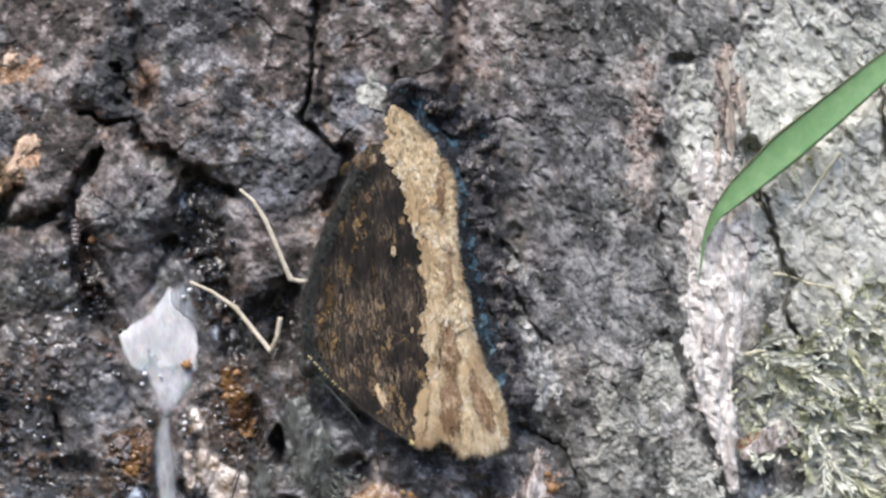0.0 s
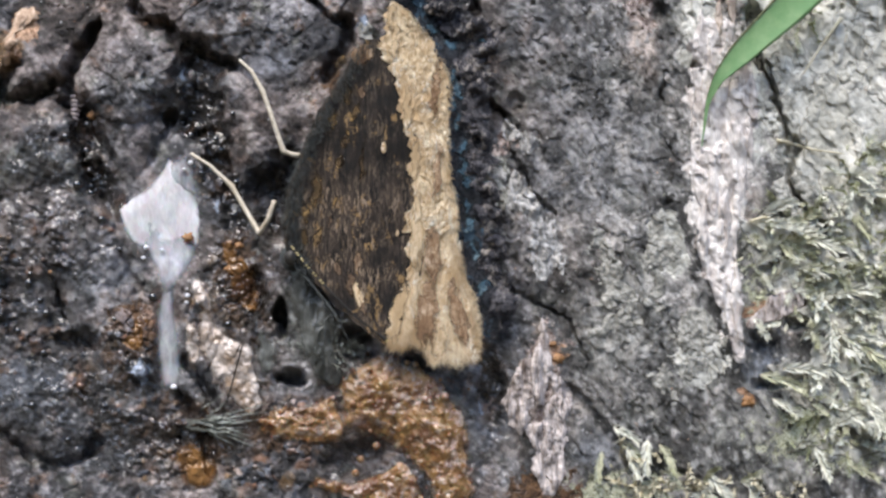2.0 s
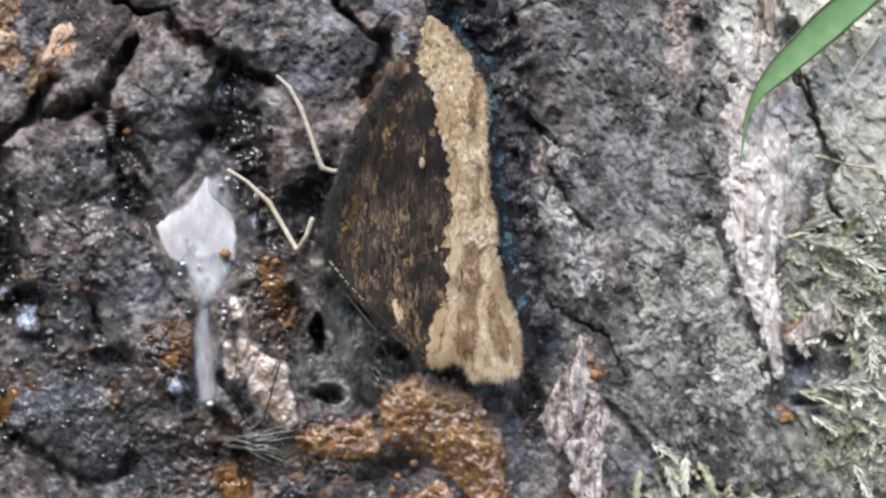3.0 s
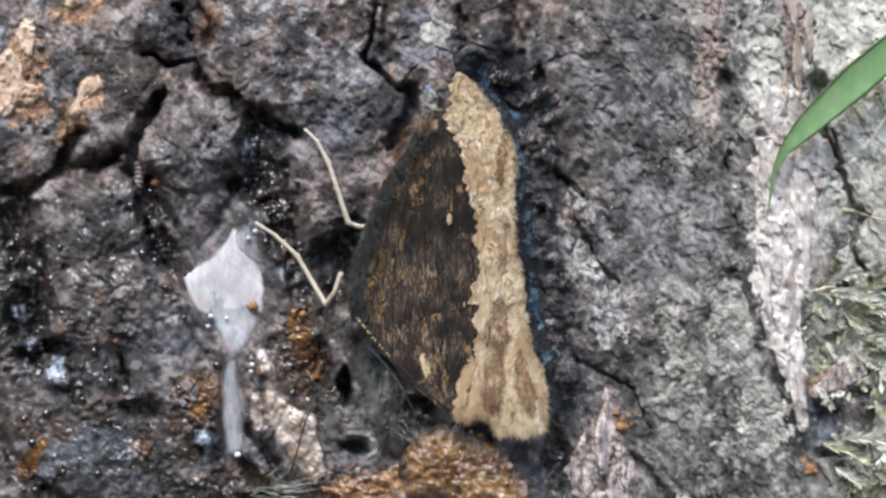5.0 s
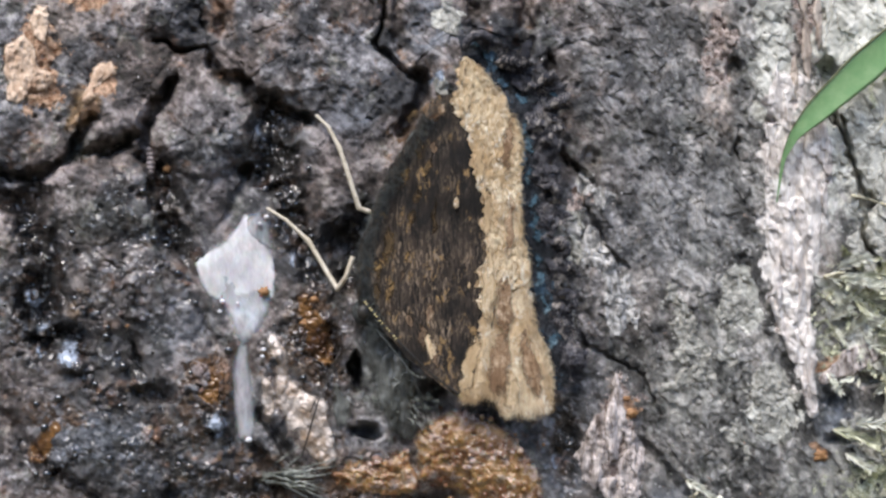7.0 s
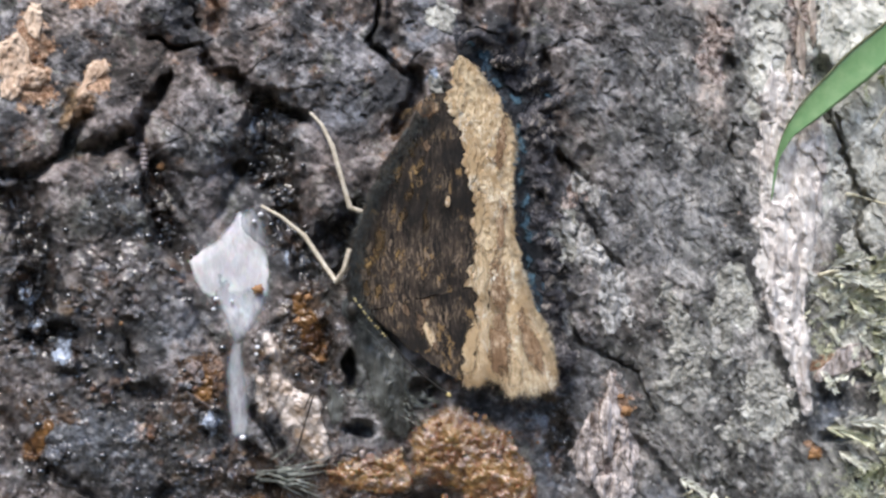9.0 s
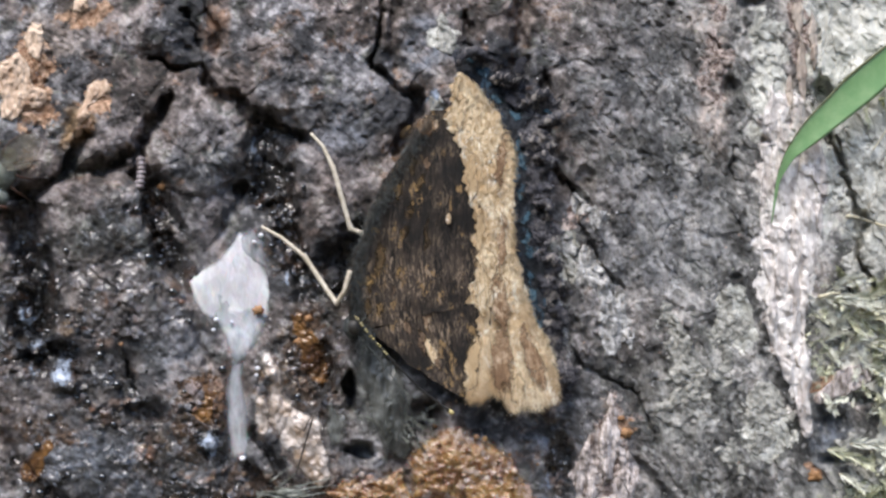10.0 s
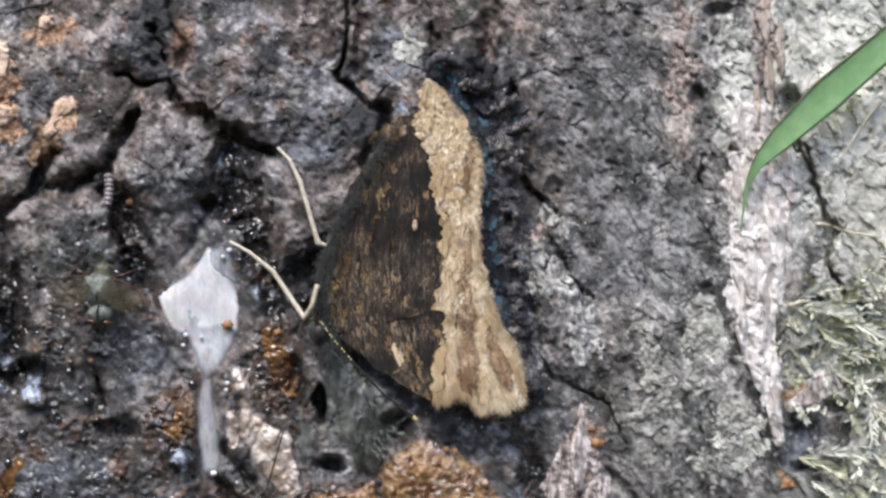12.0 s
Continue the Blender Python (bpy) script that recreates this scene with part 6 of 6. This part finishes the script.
    for n, spine in enumerate(([(520, 600, 14, 0.8), (530, 640, 16, 1.0), (542, 665, 10, 0.8)], [(345, 690, 12, 0.7), (330, 730, 15, 0.8)],
                               [(430, 930, 18, 0.8), (450, 960, 22, 0.9)], [(500, 560, 9, 0.7), (505, 580, 11, 0.7)], [(60, 790, 10, 0.5), (30, 830, 14, 0.6)])):
        tagged(new("amber_sap", lump("amber_sap", AMBER, [(a, b, r * 1.1, h * 0.45) for a, b, r, h in spine], 1.6, 0.06, 30, 420 + 9 * n, 0.4, 0.6)), "small amber lump of sap on wet bark", "sap", "amber sap lumps")
    for n, outline in enumerate(([(604, 596), (640, 588), (676, 636), (700, 680), (702, 740), (712, 790), (690, 816), (656, 806), (640, 772), (622, 716), (606, 660)],
                                 [(552, 700), (578, 716), (592, 748), (588, 786), (560, 800), (548, 760)])):
        tagged(new("grey_slime", spread("grey_slime", GREY_SLIME, outline, 1.2 - 0.5 * n, 30, 460 + 9 * n, 0.4, 0.15, 16, (1, 0.35), 0.9, 18)), "grey-olive wet slime under the butterfly", "slime", "slime patches")
    # grey flakes beside the wings
    for n, spine in enumerate(([(985, 425, 26), (1010, 480, 32)], [(972, 540, 14), (985, 620, 18)], [(1040, 500, 34), (1078, 600, 40)], [(1005, 350, 26), (1040, 385, 24)])):
        tagged(new("grey_flake", crust("grey_flake", ASH, spine, 0.4, 0.3, 13, 820 + 7 * n, 1.6, 0.5)), "light grey scaling bark flakes", "bark flake", "grey flakes")
    rs = random.Random(31)
    # threads and hairs caught in the sap
    for line, wide in (([(588, 636), (560, 672), (530, 730), (498, 838)], 0.00010), ([(566, 650), (540, 700), (512, 760)], 0.00007), ([(694, 738), (712, 770), (738, 810), (756, 866)], 0.00006),
                       ([(688, 742), (722, 790), (750, 850), (768, 880)], 0.00006), ([(520, 850), (480, 842), (450, 858)], 0.00007)):
        pts = [on_bark(u, v, 0.0012) for u, v in line]
        arr = np.array(pts)
        pts = [tuple(np.interp(k, np.arange(len(line)), arr[:, i]) for i in range(3)) for k in np.linspace(0, len(line) - 1, 14)]
        tagged(new("plant_thread", tube("plant_thread", THREAD, pts, [wide] * 14, 6)), "thin dark plant thread caught in the sap", "thread", "plant threads")
    tuft = thing("fibre_tuft", "grey-green tuft of plant fibres stuck in wet sap", "fibres", on_bark(490, 880))
    for _ in range(34):
        u, v, du, dv = rs.gauss(455, 18), rs.gauss(872, 12), rs.uniform(40, 95), rs.gauss(4, 22)
        pts = [tuple(Vector(on_bark(u + du * k, v + dv * k, 0.0006 + 0.0012 * k * (1 - k) * 4 * rs.uniform(0.6, 1.2)))) for k in (0, 0.25, 0.5, 0.75, 1)]
        part_at("fibre", tube("fibre", FIBRE, pts, [0.00009, 0.00009, 0.00008, 0.00006, 0.00003], 5), tuft)
    # orange crumbs
    for n, (u, v, r) in enumerate(((262, 326, 9), (432, 545, 9), (540, 658, 12), (1082, 762, 11), (1418, 836, 12), (188, 606, 4), (505, 600, 9), (1075, 735, 6), (520, 560, 8))):
        me = ball("crumb", ORANGE, on_bark(u, v, 0.0001 if n != 1 else 0.0008), (r * UNIT, r * UNIT * 0.6, r * UNIT * 0.8), n, 0.75)
        tagged(new("crumb", me), "small orange crumb stuck on the bark", "crumb", "orange crumbs")
    # dry stalks
    for line in (((1475, 376), (1500, 380), (1535, 392), (1590, 400)), ((1425, 520), (1450, 512), (1490, 520)), ((1500, 535), (1530, 560), (1580, 572)), ((1590, 160), (1560, 200), (1520, 260))):
        pts = [on_bark(u, v, 0.0006 + 0.0004 * (k % 2)) for k, (u, v) in enumerate(line)]
        fine = np.linspace(0, len(pts) - 1, 16)
        arr = np.array(pts)
        pts = [tuple(np.interp(k, np.arange(len(line)), arr[:, i]) for i in range(3)) for k in fine]
        me = tube("dry_stalk", STALK, pts, [0.00028 * (1 - 0.7 * k / 15) for k in range(16)], 8)
        tagged(new("dry_stalk", me), "thin pale dry moss stalk on the bark", "stalk", "dry stalks")
    # single beads of dark sap
    drops = [(170, 655), (180, 678), (130, 710), (65, 735), (175, 748), (155, 842), (25, 870), (45, 870), (310, 565), (150, 625), (25, 745), (40, 787), (262, 440), (258, 465), (278, 512), (236, 452), (90, 440), (45, 432), (95, 557), (368, 650), (300, 690)]
    for n, (u, v) in enumerate(drops):
        r = (5.5, 7.0, 6.0, 8.0)[n % 4] * UNIT
        tagged(new("sap_drop", ball("sap_drop", WATER, on_bark(u, v, 0.3 * r), (r, r * 0.8, r), n, 0.06, None, (14, 10))), "round glossy dark sap drop on wet bark", "drop", "sap drops")
    # beads of dark sap
    rs = random.Random(9)
    fields = [(40, 600, 90, 110), (160, 640, 130, 90), (250, 400, 40, 60), (440, 290, 40, 70), (330, 760, 110, 110), (120, 860, 150, 110), (520, 720, 60, 120), (280, 480, 60, 40),
              (980, 820, 40, 60), (480, 420, 50, 60)]
    spots = [(rs.gauss(u, ru * 0.6), rs.gauss(v, rv * 0.6)) for u, v, ru, rv in fields for _ in range(5)]
    for line, width, _ in WET_CHANNELS:
        for _ in range(14):
            k = rs.randrange(len(line) - 1)
            f = rs.random()
            spots.append((line[k][0] + f * (line[k + 1][0] - line[k][0]) + rs.gauss(0, width * 0.7), line[k][1] + f * (line[k + 1][1] - line[k][1]) + rs.gauss(0, width * 0.7)))
    heights = relief(np.array([a for a, _ in spots]), np.array([b for _, b in spots]))
    bm = bmesh.new()
    for (u, v), h in zip(spots, heights):
        r = rs.choice((1.8, 2.2, 2.8, 3.6, 5.2, 6.5)) * UNIT
        m = Matrix.Translation(put(u, v, float(h) * 1e-3)) @ Matrix.Diagonal((r, r * 0.8, r, 1))
        bmesh.ops.create_icosphere(bm, subdivisions=2, radius=1, matrix=m)
    me = bpy.data.meshes.new("sap_drops")
    bm.to_mesh(me)
    bm.free()
    me.polygons.foreach_set("use_smooth", [True] * len(me.polygons))
    me.materials.append(WATER)
    tagged(new("sap_drops", me), "tiny glossy dark sap drops on wet bark", "drops", kind="stuff")


build_small_things()


# ---------------------------------------------------------------- what moves
def motions():
    # body and wings: time, shift in plan units, turn in degrees
    body = [(0, 34, -47, -4.5), (0.5, 30, -54, -3.4), (1, 8, -31, 0), (1.5, 0, -11, 1.7), (2, 3.5, -6.6, 0.2), (2.5, 2.8, -6, 0), (3, 3.7, -7.6, -0.3), (5, 2, -6.6, 0),
            (5.5, 0, 0, 0), (6, -6, 11, 0), (6.5, -7, 5, 0), (7, -5, -9, 0), (8.8, -11, -9, 0.5), (9, -12, -11, 1.2), (9.5, -10.5, -17, 0.9), (10, -10.5, -17, 0.5),
            (10.5, -5, -27, 0), (11, -15, -33.5, 1.7), (11.5, -14.6, -34, 1.8), (12, -14.5, -33.6, 1.9)]
    # forewing on the body: time, turn in degrees, shift in plan units
    fore = [(0, -3, -4, 2), (0.5, -4, -4, 5), (1, -2.7, -4, 4), (1.5, -0.4, -4, 0), (2, 0, -4, 0), (3, 0, -4, 1), (5, 0.4, -1, -2), (5.5, 0, 0, 0), (6, 0, -5, 4), (6.5, -2.2, -6, 10),
            (7, -0.5, -5, -3), (8.8, -7.3, 2, -6), (9.5, -7.4, 3, -6), (10, -7.6, 2, -6), (10.5, -6.9, 0, -11), (11, -8.8, 2, -7), (12, -8.9, 3, -7)]
    rest = BUTTERFLY.location.copy()
    poses = {}
    for t, du, dv, turn in body:
        poses[t] = Matrix.Translation(rest + Vector((du * UNIT * 0.97, 0, -dv * UNIT * 0.97))) @ Matrix.Rotation(radians(turn), 4, "Y")
    walk(BUTTERFLY, list(poses.items()))
    home = FOREWING.location.copy()
    walk(FOREWING, [(t, Matrix.Translation(home + Vector((du * UNIT * 0.97, 0, -dv * UNIT * 0.97))) @ Matrix.Rotation(radians(turn), 4, "Y")) for t, turn, du, dv in fore])
    # the feet stay where they stand; the knees follow the body
    homes = [leg.location.copy() for leg in LEGS]
    swings = [[(0, -10), (0.5, -10), (1, -4), (1.5, 0), (3, 0.5), (5.5, 0), (6, 2.5), (7, 0), (9, -3.5), (12, -3.5)],
              [(0, -6), (0.5, -6), (1, -3), (1.5, -1), (3, -1), (5.5, 0), (6, 1), (7, 0), (9, 2), (12, 2)]]
    for leg, home, swing in zip(LEGS, homes, swings):
        rows = []
        for t, m in poses.items():
            turn = float(np.interp(t, [s[0] for s in swing], [s[1] for s in swing]))
            rows.append((t, m.inverted() @ Matrix.Translation(rest + home) @ Matrix.Rotation(radians(turn), 4, "Y")))
        walk(leg, rows)
    # the fly comes along the bark from beyond the crack
    way = [(0, -230, 250, 0), (9.2, -220, 255, 0), (9.5, -40, 300, 20), (10.1, -8, 310, 15), (10.3, 18, 312, 10), (10.4, 40, 345, -10), (10.5, 69, 396, -25), (10.6, 92, 400, -12),
           (10.8, 156, 420, 0), (11, 186, 425, 0), (11.2, 202, 425, 2), (11.4, 206, 438, 0), (11.6, 207, 460, 0), (11.8, 194, 482, 4), (12, 215, 484, 6)]
    walk(FLY, [(t, Matrix.Translation(put(u, v, ground_of(u, v) * 0.5 + 0.0006)) @ Matrix.Rotation(radians(turn), 4, "Y")) for t, u, v, turn in way])
    # its wings stand up while it runs, then droop to the sides
    for side, wing in zip((-1, 1), FLY_WINGS):
        root = wing.location.copy()
        walk(wing, [(t, Matrix.Translation(root) @ Matrix.Rotation(radians(-side * lift), 4, "Y") @ Matrix.Rotation(radians(side * tip), 4, "Z"))
                    for t, lift, tip in ((0, 60, 10), (10.3, 62, 10), (10.45, 58, 10), (10.6, 20, 6), (10.8, -12, 4), (11.2, -24, 8), (12, -30, 8))])
    seat = GRUB_THING.location.copy()
    walk(GRUB_THING, [(t, Matrix.Translation(seat + Vector((0, dy * 1e-3, -dv * UNIT)))) for t, dv, dy in ((0, 14, 1.6), (8.8, 12, 1.5), (9.6, 2, 0.3), (10.4, 0, 0), (12, 2, 0.1))])


motions()
